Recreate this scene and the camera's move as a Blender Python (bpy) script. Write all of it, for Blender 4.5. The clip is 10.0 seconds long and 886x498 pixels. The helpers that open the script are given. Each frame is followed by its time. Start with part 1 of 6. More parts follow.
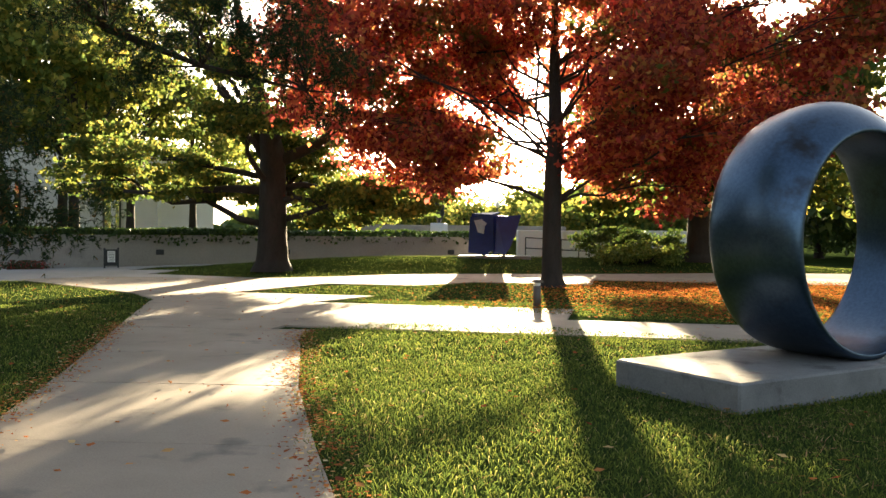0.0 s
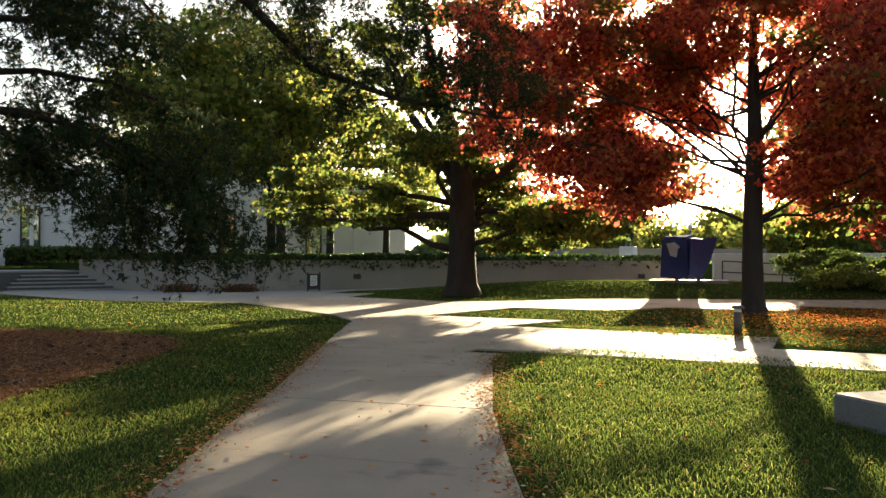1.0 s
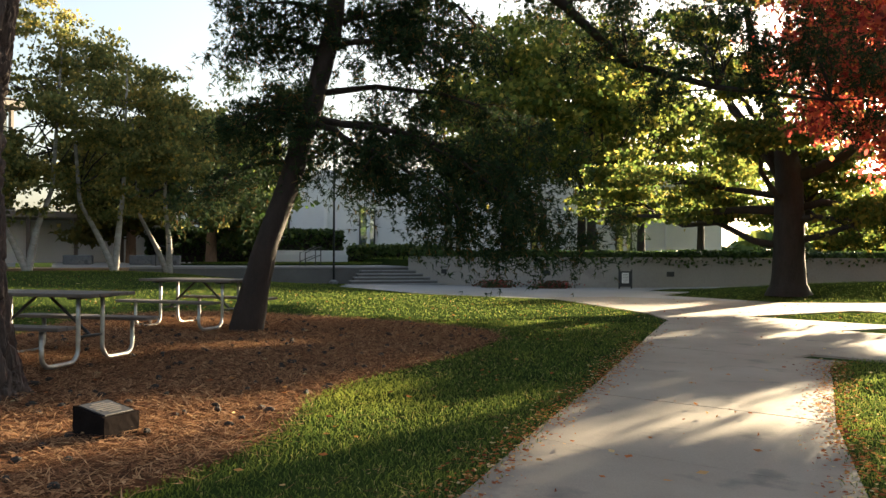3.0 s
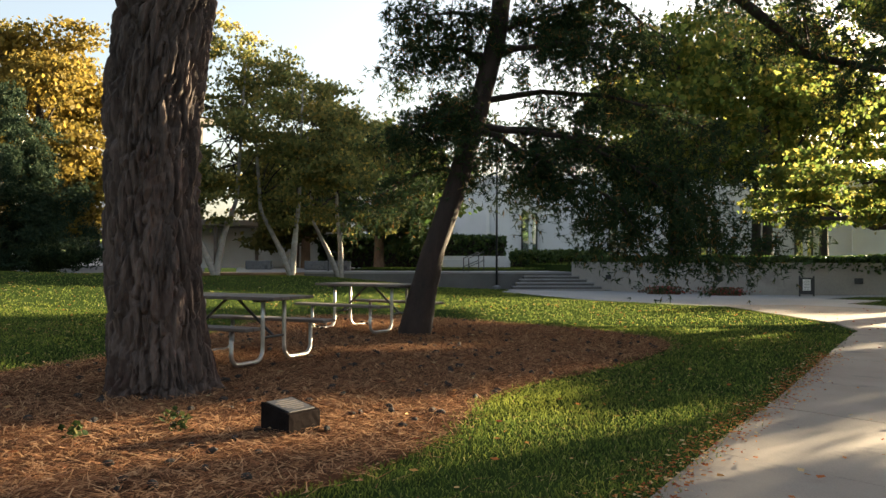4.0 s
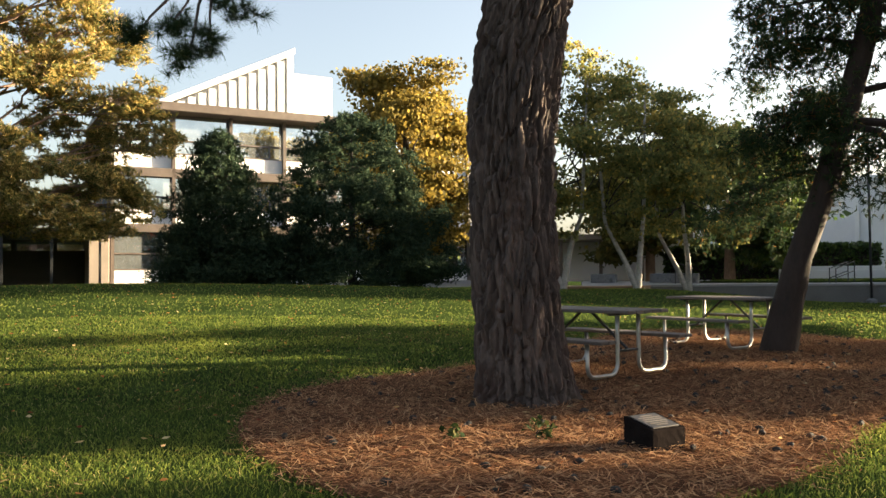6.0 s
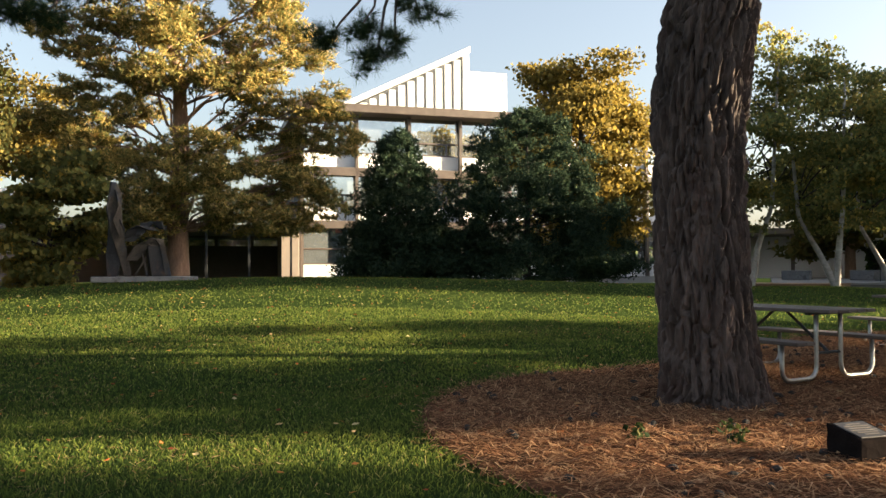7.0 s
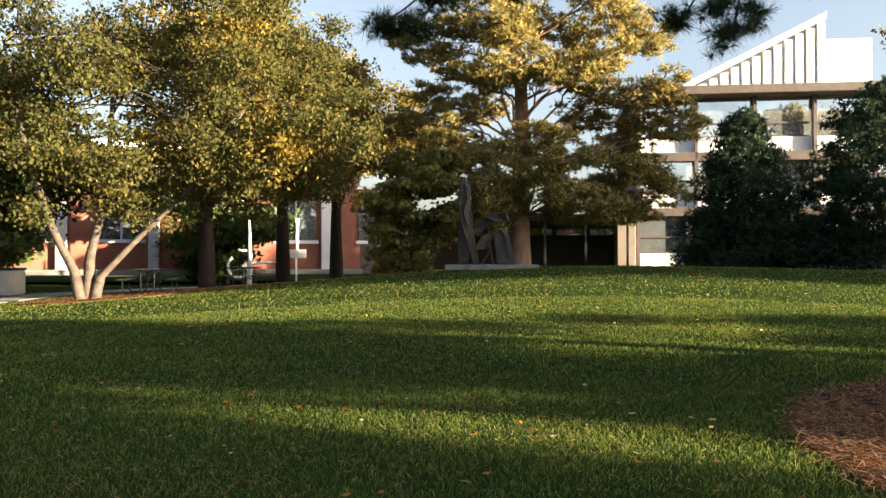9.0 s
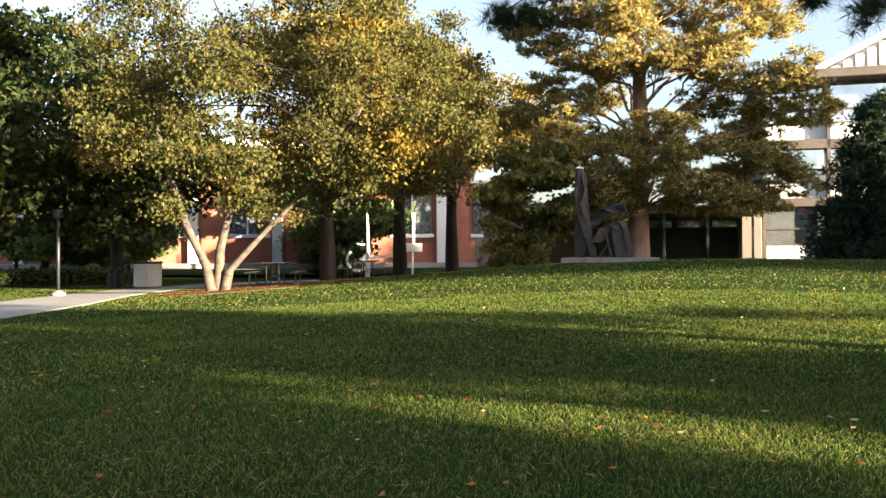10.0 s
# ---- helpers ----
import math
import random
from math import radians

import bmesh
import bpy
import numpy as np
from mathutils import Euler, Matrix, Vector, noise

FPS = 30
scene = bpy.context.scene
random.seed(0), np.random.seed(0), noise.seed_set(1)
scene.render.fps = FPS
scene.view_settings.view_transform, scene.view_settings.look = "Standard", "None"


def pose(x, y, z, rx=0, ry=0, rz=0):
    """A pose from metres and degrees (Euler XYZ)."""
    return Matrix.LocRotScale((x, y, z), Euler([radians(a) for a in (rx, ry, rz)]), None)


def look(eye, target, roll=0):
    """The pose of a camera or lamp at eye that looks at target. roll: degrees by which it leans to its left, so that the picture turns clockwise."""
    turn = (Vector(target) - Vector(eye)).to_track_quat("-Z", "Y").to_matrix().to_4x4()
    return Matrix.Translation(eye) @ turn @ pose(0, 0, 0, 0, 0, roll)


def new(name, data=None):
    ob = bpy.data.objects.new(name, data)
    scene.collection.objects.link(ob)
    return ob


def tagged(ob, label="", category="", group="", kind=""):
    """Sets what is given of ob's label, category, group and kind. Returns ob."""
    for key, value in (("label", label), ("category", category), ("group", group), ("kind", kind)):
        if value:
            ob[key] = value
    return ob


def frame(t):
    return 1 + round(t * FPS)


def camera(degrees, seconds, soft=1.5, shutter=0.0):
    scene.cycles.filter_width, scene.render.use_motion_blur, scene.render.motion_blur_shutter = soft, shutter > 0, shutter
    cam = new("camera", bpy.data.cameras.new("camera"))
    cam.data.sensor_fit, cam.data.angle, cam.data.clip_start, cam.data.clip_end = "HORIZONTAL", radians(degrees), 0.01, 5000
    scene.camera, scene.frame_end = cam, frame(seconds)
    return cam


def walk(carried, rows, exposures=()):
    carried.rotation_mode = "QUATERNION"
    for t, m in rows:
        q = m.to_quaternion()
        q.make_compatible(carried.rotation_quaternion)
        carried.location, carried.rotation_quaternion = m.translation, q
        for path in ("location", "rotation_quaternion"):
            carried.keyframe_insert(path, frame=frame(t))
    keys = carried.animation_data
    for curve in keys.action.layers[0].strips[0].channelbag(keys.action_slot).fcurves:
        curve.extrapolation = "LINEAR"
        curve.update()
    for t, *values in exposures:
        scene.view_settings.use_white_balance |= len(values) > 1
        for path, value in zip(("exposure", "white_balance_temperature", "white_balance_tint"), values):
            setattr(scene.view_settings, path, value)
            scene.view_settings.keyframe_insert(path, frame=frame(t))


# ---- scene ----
cam = camera(57.4, 10.0)
ROWS = [
    (0.0, -0.0784, 0.3073, 1.3598, 12.707, -0.940, -0.432),
    (0.5, -0.1062, 0.2922, 1.3627, 19.267, 0.302, -0.378),
    (1.0, -0.1398, 0.2841, 1.3618, 25.814, 0.704, -0.146),
    (1.5, -0.1583, 0.2651, 1.3596, 31.528, 0.595, 0.081),
    (2.0, -0.1740, 0.2489, 1.3560, 36.346, 0.421, 0.141),
    (2.5, -0.1951, 0.2314, 1.3600, 41.714, 0.354, -0.068),
    (4.0, -0.2585, 0.1646, 1.3619, 58.790, 0.782, -0.178),
    (4.5, -0.2798, 0.1354, 1.3617, 64.178, 0.978, -0.065),
    (5.0, -0.2893, 0.1016, 1.3611, 69.354, 1.451, 0.084),
    (5.5, -0.2886, 0.0644, 1.3673, 75.383, 1.716, 0.234),
    (6.0, -0.3014, 0.0446, 1.3639, 82.671, 1.801, 0.570),
    (7.5, -0.3153, -0.0420, 1.3601, 100.595, 1.371, -0.068),
    (8.0, -0.3075, -0.0732, 1.3614, 106.438, 1.310, -0.137),
    (8.5, -0.2951, -0.1099, 1.3599, 112.053, 1.192, 0.126),
    (9.0, -0.2770, -0.1468, 1.3597, 118.276, 0.817, 0.047),
    (9.5, -0.2646, -0.1819, 1.3523, 123.017, 0.432, -0.087),
    (10.0, -0.2555, -0.1996, 1.3425, 126.323, 0.387, 0.184),
]
walk(cam, [(t, pose(x, y, z, 90 + pitch, roll, yaw)) for t, x, y, z, yaw, pitch, roll in ROWS],
     [(0.0, 3.2, 6600, 9), (1.0, 2.8, 6500, 8), (2.5, 2.95, 6400, 9), (5.0, 3.15, 6550, 11), (7.5, 2.9, 6200, 12), (9.4, 3.05, 6100, 13), (10.0, 3.3, 6000, 13)])

# ---- light: a low western sun behind the maple ----
SUN_AZ, SUN_EL = 6.4, 9.0
world = bpy.data.worlds.new("world")
scene.world = world
world.use_nodes = True
wn = world.node_tree
sky = wn.nodes.new("ShaderNodeTexSky")
sky.sky_type = "NISHITA"
sky.sun_disc = False
sky.sun_elevation = radians(SUN_EL)
sky.sun_rotation = radians(-SUN_AZ)
sky.air_density, sky.dust_density, sky.ozone_density = 1.0, 3.0, 1.0
haze = wn.nodes.new("ShaderNodeHueSaturation")
haze.inputs["Saturation"].default_value = 0.68
wn.links.new(sky.outputs[0], haze.inputs["Color"])
wn.links.new(haze.outputs[0], wn.nodes["Background"].inputs[0])
wn.nodes["Background"].inputs[1].default_value = 0.052
sun_lamp = bpy.data.lights.new("sun", "SUN")
sun_lamp.energy, sun_lamp.angle, sun_lamp.color = 5.0, radians(0.6), (1.0, 0.80, 0.50)
sun = new("sun", sun_lamp)
sun.matrix_world = look((-15 * math.sin(radians(SUN_AZ)), 15 * math.cos(radians(SUN_AZ)), 15 * math.tan(radians(SUN_EL))), (0, 0, 0))



# ---- materials ----
def nodes_of(name):
    m = bpy.data.materials.new(name)
    m.use_nodes = True
    t = m.node_tree
    return m, t, t.nodes["Principled BSDF"]


def link(t, a, b):
    t.links.new(a, b)


def ramp_of(t, stops):
    r = t.nodes.new("ShaderNodeValToRGB")
    e = r.color_ramp.elements
    while len(e) < len(stops):
        e.new(0.5)
    for el, (p, c) in zip(e, stops):
        el.position, el.color = p, (*c, 1)
    return r


def noise_of(t, scale, detail=6, stretch=(1, 1, 1), rough=0.6):
    co = t.nodes.new("ShaderNodeTexCoord")
    mp = t.nodes.new("ShaderNodeMapping")
    mp.inputs["Scale"].default_value = stretch
    n = t.nodes.new("ShaderNodeTexNoise")
    n.inputs["Scale"].default_value, n.inputs["Detail"].default_value = scale, detail
    n.inputs["Roughness"].default_value = rough
    link(t, co.outputs["Object"], mp.inputs[0])
    link(t, mp.outputs[0], n.inputs["Vector"])
    return n


def surface(name, dark, light, scale=4.0, rough=0.8, bump=0.3, fine=60.0, stretch=(1, 1, 1), metal=0.0, dist=0.01, spread=(0.3, 0.7), stain=None):
    """A surface whose colour wanders between two tones at two scales, with fine relief."""
    m, t, b = nodes_of(name)
    big = noise_of(t, scale, 5, stretch)
    small = noise_of(t, fine, 4, stretch)
    mix = t.nodes.new("ShaderNodeMath")
    mix.operation = "MULTIPLY_ADD"
    link(t, small.outputs[0], mix.inputs[0])
    mix.inputs[1].default_value = 0.45
    half = t.nodes.new("ShaderNodeMath")
    half.operation = "MULTIPLY"
    link(t, big.outputs[0], half.inputs[0])
    half.inputs[1].default_value = 0.6
    link(t, half.outputs[0], mix.inputs[2])
    r = ramp_of(t, [(spread[0], dark), (spread[1], light)])
    if rough > 0.93:
        b.inputs["Specular IOR Level"].default_value = 0.0
    link(t, mix.outputs[0], r.inputs[0])
    out = r.outputs[0]
    if stain:
        sn = noise_of(t, stain[1], 7)
        sr = ramp_of(t, [(stain[2], (0, 0, 0)), (stain[2] + 0.12, (1, 1, 1))])
        link(t, sn.outputs[0], sr.inputs[0])
        mx = t.nodes.new("ShaderNodeMixRGB")
        link(t, sr.outputs[0], mx.inputs[0])
        link(t, out, mx.inputs[1])
        mx.inputs[2].default_value = (*stain[0], 1)
        out = mx.outputs[0]
    link(t, out, b.inputs["Base Color"])
    b.inputs["Roughness"].default_value, b.inputs["Metallic"].default_value = rough, metal
    bp = t.nodes.new("ShaderNodeBump")
    bp.inputs["Strength"].default_value, bp.inputs["Distance"].default_value = bump, dist
    link(t, mix.outputs[0], bp.inputs["Height"])
    link(t, bp.outputs[0], b.inputs["Normal"])
    return m


def leafy(name, stops, through_light=0.5, rough=0.55, gloss=0.35, patch=None):
    """Leaves: each one takes its own tone, and light shines through them. patch: a tone that gathers in parts of the crown."""
    m, t, b = nodes_of(name)
    g = t.nodes.new("ShaderNodeNewGeometry")
    r = ramp_of(t, stops)
    link(t, g.outputs["Random Per Island"], r.inputs[0])
    out = r.outputs[0]
    if patch:
        n = noise_of(t, patch[1], 3)
        pr = ramp_of(t, [(patch[2], (0, 0, 0)), (patch[2] + 0.15, (1, 1, 1))])
        link(t, n.outputs[0], pr.inputs[0])
        mx = t.nodes.new("ShaderNodeMixRGB")
        link(t, pr.outputs[0], mx.inputs[0])
        link(t, out, mx.inputs[1])
        mx.inputs[2].default_value = (*patch[0], 1)
        out = mx.outputs[0]
    link(t, out, b.inputs["Base Color"])
    b.inputs["Roughness"].default_value = rough
    b.inputs["Specular IOR Level"].default_value = gloss
    tr = t.nodes.new("ShaderNodeBsdfTranslucent")
    link(t, out, tr.inputs[0])
    mix = t.nodes.new("ShaderNodeMixShader")
    mix.inputs[0].default_value = through_light
    link(t, b.outputs[0], mix.inputs[1])
    link(t, tr.outputs[0], mix.inputs[2])
    link(t, mix.outputs[0], t.nodes["Material Output"].inputs[0])
    return m


def glass_pane(name, tint, rough=0.03):
    m, t, b = nodes_of(name)
    n = noise_of(t, 0.35, 3)
    r = ramp_of(t, [(0.3, tint), (0.75, tuple(min(1, 1.9 * v) for v in tint))])
    link(t, n.outputs[0], r.inputs[0])
    link(t, r.outputs[0], b.inputs["Base Color"])
    b.inputs["Roughness"].default_value = rough
    b.inputs["Specular IOR Level"].default_value = 1.0
    b.inputs["IOR"].default_value = 1.8
    b.inputs["Metallic"].default_value = 0.8
    return m


# Dark grey of the terrace base; on the steps it holds the risers' shade.
RISER = surface("dark_base_shaded_riser", (0.07, 0.068, 0.066), (0.14, 0.135, 0.13), 0.8, 0.85, 0.2, 30)
SOIL = surface("lawn_turf", (0.014, 0.025, 0.009), (0.042, 0.062, 0.018), 0.6, 0.95, 1.0, 24, dist=0.06)
GRASS = leafy("grass_blade", [(0, (0.036, 0.062, 0.018)), (0.5, (0.088, 0.128, 0.028)), (0.92, (0.185, 0.215, 0.042)), (1, (0.33, 0.28, 0.12))], 0.5, 0.9, 0.012,
              patch=((0.165, 0.19, 0.036), 0.35, 0.54))
CONCRETE = surface("path_concrete", (0.175, 0.142, 0.113), (0.30, 0.25, 0.203), 0.9, 0.85, 0.4, 90, stain=((0.13, 0.11, 0.095), 1.7, 0.58), dist=0.004)
PLAZA = surface("plaza_concrete", (0.18, 0.175, 0.175), (0.29, 0.285, 0.285), 0.4, 0.85, 0.25, 60, dist=0.004)
PLINTH = surface("plinth_concrete", (0.09, 0.09, 0.095), (0.22, 0.218, 0.22), 2.2, 0.8, 0.5, 70, stain=((0.07, 0.068, 0.068), 3.2, 0.55), dist=0.005)
WALLC = surface("wall_concrete", (0.20, 0.185, 0.17), (0.32, 0.295, 0.27), 0.35, 0.85, 0.3, 25, stretch=(1, 1, 0.6), stain=((0.20, 0.18, 0.17), 0.8, 0.6))
MULCH = surface("mulch", (0.03, 0.017, 0.011), (0.13, 0.068, 0.04), 0.9, 0.95, 1.0, 45, dist=0.03)
STRAW = leafy("pine_straw", [(0, (0.09, 0.042, 0.024)), (0.5, (0.28, 0.136, 0.072)), (1, (0.56, 0.34, 0.185))], 0.15, 0.9, 0.0)
BARK_PINE = surface("pine_bark", (0.012, 0.008, 0.007), (0.115, 0.08, 0.066), 5.0, 0.9, 1.0, 34, stretch=(1, 1, 0.22), dist=0.03, spread=(0.36, 0.66), stain=((0.045, 0.02, 0.014), 1.3, 0.55))
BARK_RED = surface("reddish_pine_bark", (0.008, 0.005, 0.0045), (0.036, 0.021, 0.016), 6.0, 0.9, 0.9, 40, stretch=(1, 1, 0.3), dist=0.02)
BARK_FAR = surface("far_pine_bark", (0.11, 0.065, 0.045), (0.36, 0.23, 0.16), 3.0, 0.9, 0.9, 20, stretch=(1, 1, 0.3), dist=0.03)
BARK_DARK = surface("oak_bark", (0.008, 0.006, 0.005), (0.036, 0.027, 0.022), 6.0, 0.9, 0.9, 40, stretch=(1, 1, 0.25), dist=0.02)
# Darker than birch bark's own tone, standing in for shade on the stems.
BARK_BIRCH_SHADED = surface("birch_bark", (0.03, 0.022, 0.017), (0.115, 0.088, 0.066), 3.0, 0.85, 0.6, 18, stretch=(1, 1, 2.5), stain=((0.03, 0.022, 0.018), 4.0, 0.50), dist=0.01)
BARK_PALE = surface("pale_birch_bark", (0.14, 0.125, 0.11), (0.46, 0.43, 0.40), 2.5, 0.85, 0.4, 14, stretch=(1, 1, 2.5), stain=((0.05, 0.04, 0.035), 4.0, 0.60), dist=0.01)
LEAF_OAK = leafy("oak_leaves", [(0, (0.05, 0.085, 0.022)), (0.45, (0.105, 0.145, 0.032)), (0.8, (0.19, 0.195, 0.042)), (1, (0.36, 0.29, 0.065))], 0.62, 0.6, 0.15)
LEAF_BACK = leafy("back_tree_leaves", [(0, (0.07, 0.11, 0.03)), (0.45, (0.16, 0.20, 0.045)), (0.8, (0.28, 0.28, 0.06)), (1, (0.48, 0.38, 0.09))], 0.7, 0.6, 0.1)
LEAF_MAPLE = leafy("maple_leaves", [(0, (0.15, 0.03, 0.028)), (0.5, (0.46, 0.085, 0.065)), (0.85, (0.62, 0.17, 0.07)), (1, (0.64, 0.34, 0.09))], 0.7, 0.6, 0.2,
                   patch=((0.11, 0.13, 0.03), 0.5, 0.52))
LEAF_BIRCH = leafy("birch_leaves", [(0, (0.055, 0.062, 0.022)), (0.5, (0.085, 0.088, 0.028)), (0.85, (0.12, 0.105, 0.032)), (1, (0.19, 0.145, 0.04))], 0.5, 0.8, 0.08, patch=((0.26, 0.185, 0.035), 0.28, 0.56))
LEAF_GOLD = leafy("golden_leaves", [(0, (0.10, 0.085, 0.022)), (0.5, (0.21, 0.155, 0.034)), (1, (0.34, 0.24, 0.05))], 0.45, 0.7, 0.15, patch=((0.10, 0.10, 0.025), 0.4, 0.58))
LEAF_OLIVE = leafy("olive_leaves", [(0, (0.08, 0.10, 0.035)), (0.6, (0.19, 0.20, 0.065)), (0.9, (0.30, 0.26, 0.08)), (1, (0.50, 0.36, 0.08))], 0.6, 0.7, 0.15, patch=((0.38, 0.26, 0.055), 0.35, 0.55))
LEAF_GREEN = leafy("green_leaves", [(0, (0.03, 0.06, 0.015)), (0.6, (0.07, 0.11, 0.025)), (1, (0.14, 0.16, 0.04))], 0.4)
LEAF_DARK = leafy("dark_green_leaves", [(0, (0.016, 0.03, 0.010)), (0.6, (0.035, 0.05, 0.016)), (1, (0.08, 0.075, 0.025))], 0.25, 0.8, 0.08)
LEAF_SHRUB = leafy("shrub_leaves", [(0, (0.07, 0.11, 0.02)), (0.6, (0.16, 0.21, 0.04)), (1, (0.30, 0.30, 0.07))], 0.45)
IVY = leafy("ivy_leaves", [(0, (0.02, 0.045, 0.01)), (0.7, (0.05, 0.09, 0.02)), (1, (0.10, 0.14, 0.03))], 0.35)
NEEDLE_DARK = leafy("dark_needles", [(0, (0.014, 0.03, 0.014)), (0.7, (0.03, 0.055, 0.022)), (1, (0.07, 0.08, 0.03))], 0.25, 0.8, 0.08)
NEEDLE_CEDAR = leafy("cedar_needles", [(0, (0.016, 0.032, 0.016)), (0.7, (0.035, 0.06, 0.025)), (0.92, (0.07, 0.08, 0.03)), (1, (0.26, 0.12, 0.04))], 0.25, 0.8, 0.08)
# Low sun's gold is put into the upper tones; the lowest stay green.
NEEDLE_PINE = leafy("sunlit_pine_needles", [(0, (0.07, 0.095, 0.035)), (0.45, (0.23, 0.215, 0.07)), (0.8, (0.48, 0.35, 0.115)), (1, (0.66, 0.45, 0.17))], 0.45, 0.7, 0.1)
NEEDLE_BLUE = leafy("blue_green_needles", [(0, (0.016, 0.032, 0.02)), (0.7, (0.04, 0.065, 0.038)), (1, (0.07, 0.09, 0.045))], 0.25, 0.8, 0.08)
FALLEN = leafy("fallen_leaves", [(0, (0.16, 0.05, 0.03)), (0.4, (0.36, 0.11, 0.04)), (0.75, (0.45, 0.22, 0.08)), (1, (0.55, 0.45, 0.25))], 0.3, 0.9, 0.0)
FALLEN_RED = leafy("fallen_maple_leaves", [(0, (0.18, 0.04, 0.02)), (0.5, (0.42, 0.11, 0.03)), (1, (0.58, 0.26, 0.06))], 0.35, 0.9, 0.0)
# Blue base tones stand in for the sky reflected in the metal.
BRONZE = surface("sky_tinted_bronze", (0.036, 0.06, 0.10), (0.085, 0.135, 0.21), 1.2, 0.30, 0.05, 30, metal=0.9, stain=((0.035, 0.037, 0.042), 1.6, 0.58), dist=0.004)
BLUE_PAINT = surface("blue_paint", (0.004, 0.012, 0.09), (0.010, 0.035, 0.24), 1.5, 0.4, 0.1, 30, stain=((0.10, 0.13, 0.30), 1.5, 0.64))
PALE_BLUE = surface("pale_blue_paint", (0.22, 0.30, 0.46), (0.42, 0.50, 0.66), 3.0, 0.5, 0.1, 30)
WHITE_PAINT = surface("white_paint", (0.62, 0.62, 0.63), (0.80, 0.80, 0.80), 0.5, 0.7, 0.1, 20)
WHITE_STONE = surface("white_stone", (0.58, 0.58, 0.60), (0.78, 0.78, 0.80), 0.4, 0.75, 0.15, 20)
METAL = surface("galvanised_tube", (0.30, 0.30, 0.30), (0.55, 0.54, 0.52), 8.0, 0.42, 0.1, 80, metal=0.85)
DARK_METAL = surface("dark_metal", (0.02, 0.022, 0.024), (0.05, 0.052, 0.056), 5.0, 0.5, 0.1, 60, metal=0.5)
WOOD = surface("weathered_boards", (0.06, 0.048, 0.042), (0.17, 0.135, 0.115), 5.0, 0.8, 0.4, 60, stretch=(0.15, 1, 1), dist=0.003)
WOOD_WARM = surface("brown_planks", (0.13, 0.075, 0.045), (0.30, 0.18, 0.11), 3.0, 0.8, 0.4, 40, stretch=(0.2, 1, 1), dist=0.004)
STONE_DARK = surface("dark_granite", (0.006, 0.005, 0.005), (0.02, 0.016, 0.015), 6.0, 0.95, 0.5, 70, dist=0.006)
PLATE = surface("marker_plate", (0.015, 0.013, 0.013), (0.04, 0.035, 0.034), 9.0, 0.5, 0.2, 80, metal=0.1, dist=0.002)
PLATE_INK = surface("plate_letters", (0.14, 0.12, 0.10), (0.22, 0.19, 0.16), 9.0, 0.4, 0.1, 80, metal=0.6)
BRICK = surface("red_brick", (0.20, 0.07, 0.045), (0.36, 0.14, 0.09), 1.2, 0.85, 0.4, 16)
STEEL_BROWN = surface("brown_steel", (0.06, 0.045, 0.04), (0.12, 0.095, 0.08), 2.0, 0.55, 0.1, 30)
CLADDING = surface("white_cladding", (0.60, 0.61, 0.63), (0.76, 0.77, 0.78), 0.6, 0.5, 0.1, 10)
# Darker copy of the white cladding: the rib gaps' shade put into colour.
CLAD_SHADE = surface("cladding_groove_shade", (0.20, 0.21, 0.23), (0.32, 0.33, 0.35), 0.6, 0.6, 0.1, 10)
DARK_BROWN = surface("dark_brown_panel", (0.045, 0.036, 0.032), (0.085, 0.07, 0.062), 0.7, 0.6, 0.1, 12)
GREY_PANEL = surface("grey_panel", (0.20, 0.205, 0.22), (0.32, 0.325, 0.34), 0.7, 0.6, 0.1, 12)
TAN_CONC = surface("tan_concrete", (0.17, 0.14, 0.12), (0.28, 0.235, 0.20), 0.7, 0.85, 0.3, 20)
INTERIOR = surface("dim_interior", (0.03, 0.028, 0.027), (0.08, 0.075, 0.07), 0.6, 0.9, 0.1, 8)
GLASS = glass_pane("window_glass", (0.46, 0.50, 0.53))
SCULPT_DARK = surface("blackened_steel", (0.004, 0.004, 0.005), (0.018, 0.0175, 0.02), 3.0, 0.7, 0.5, 16, stain=((0.06, 0.03, 0.02), 2.0, 0.58), dist=0.02)
SCULPT = surface("weathered_steel", (0.006, 0.0055, 0.005), (0.07, 0.054, 0.04), 2.2, 0.85, 0.5, 14, metal=0.0, stain=((0.02, 0.025, 0.035), 1.4, 0.52), dist=0.02)
PAPER = surface("paper_notice", (0.62, 0.62, 0.62), (0.76, 0.76, 0.75), 3, 0.7, 0.05, 50)
RED_FLOWER = leafy("red_flowers", [(0, (0.03, 0.05, 0.015)), (0.7, (0.07, 0.05, 0.02)), (0.8, (0.22, 0.03, 0.03)), (1, (0.34, 0.05, 0.04))], 0.3)
BIN_GREY = surface("bin_panel", (0.30, 0.29, 0.27), (0.50, 0.48, 0.45), 3, 0.6, 0.1, 40)



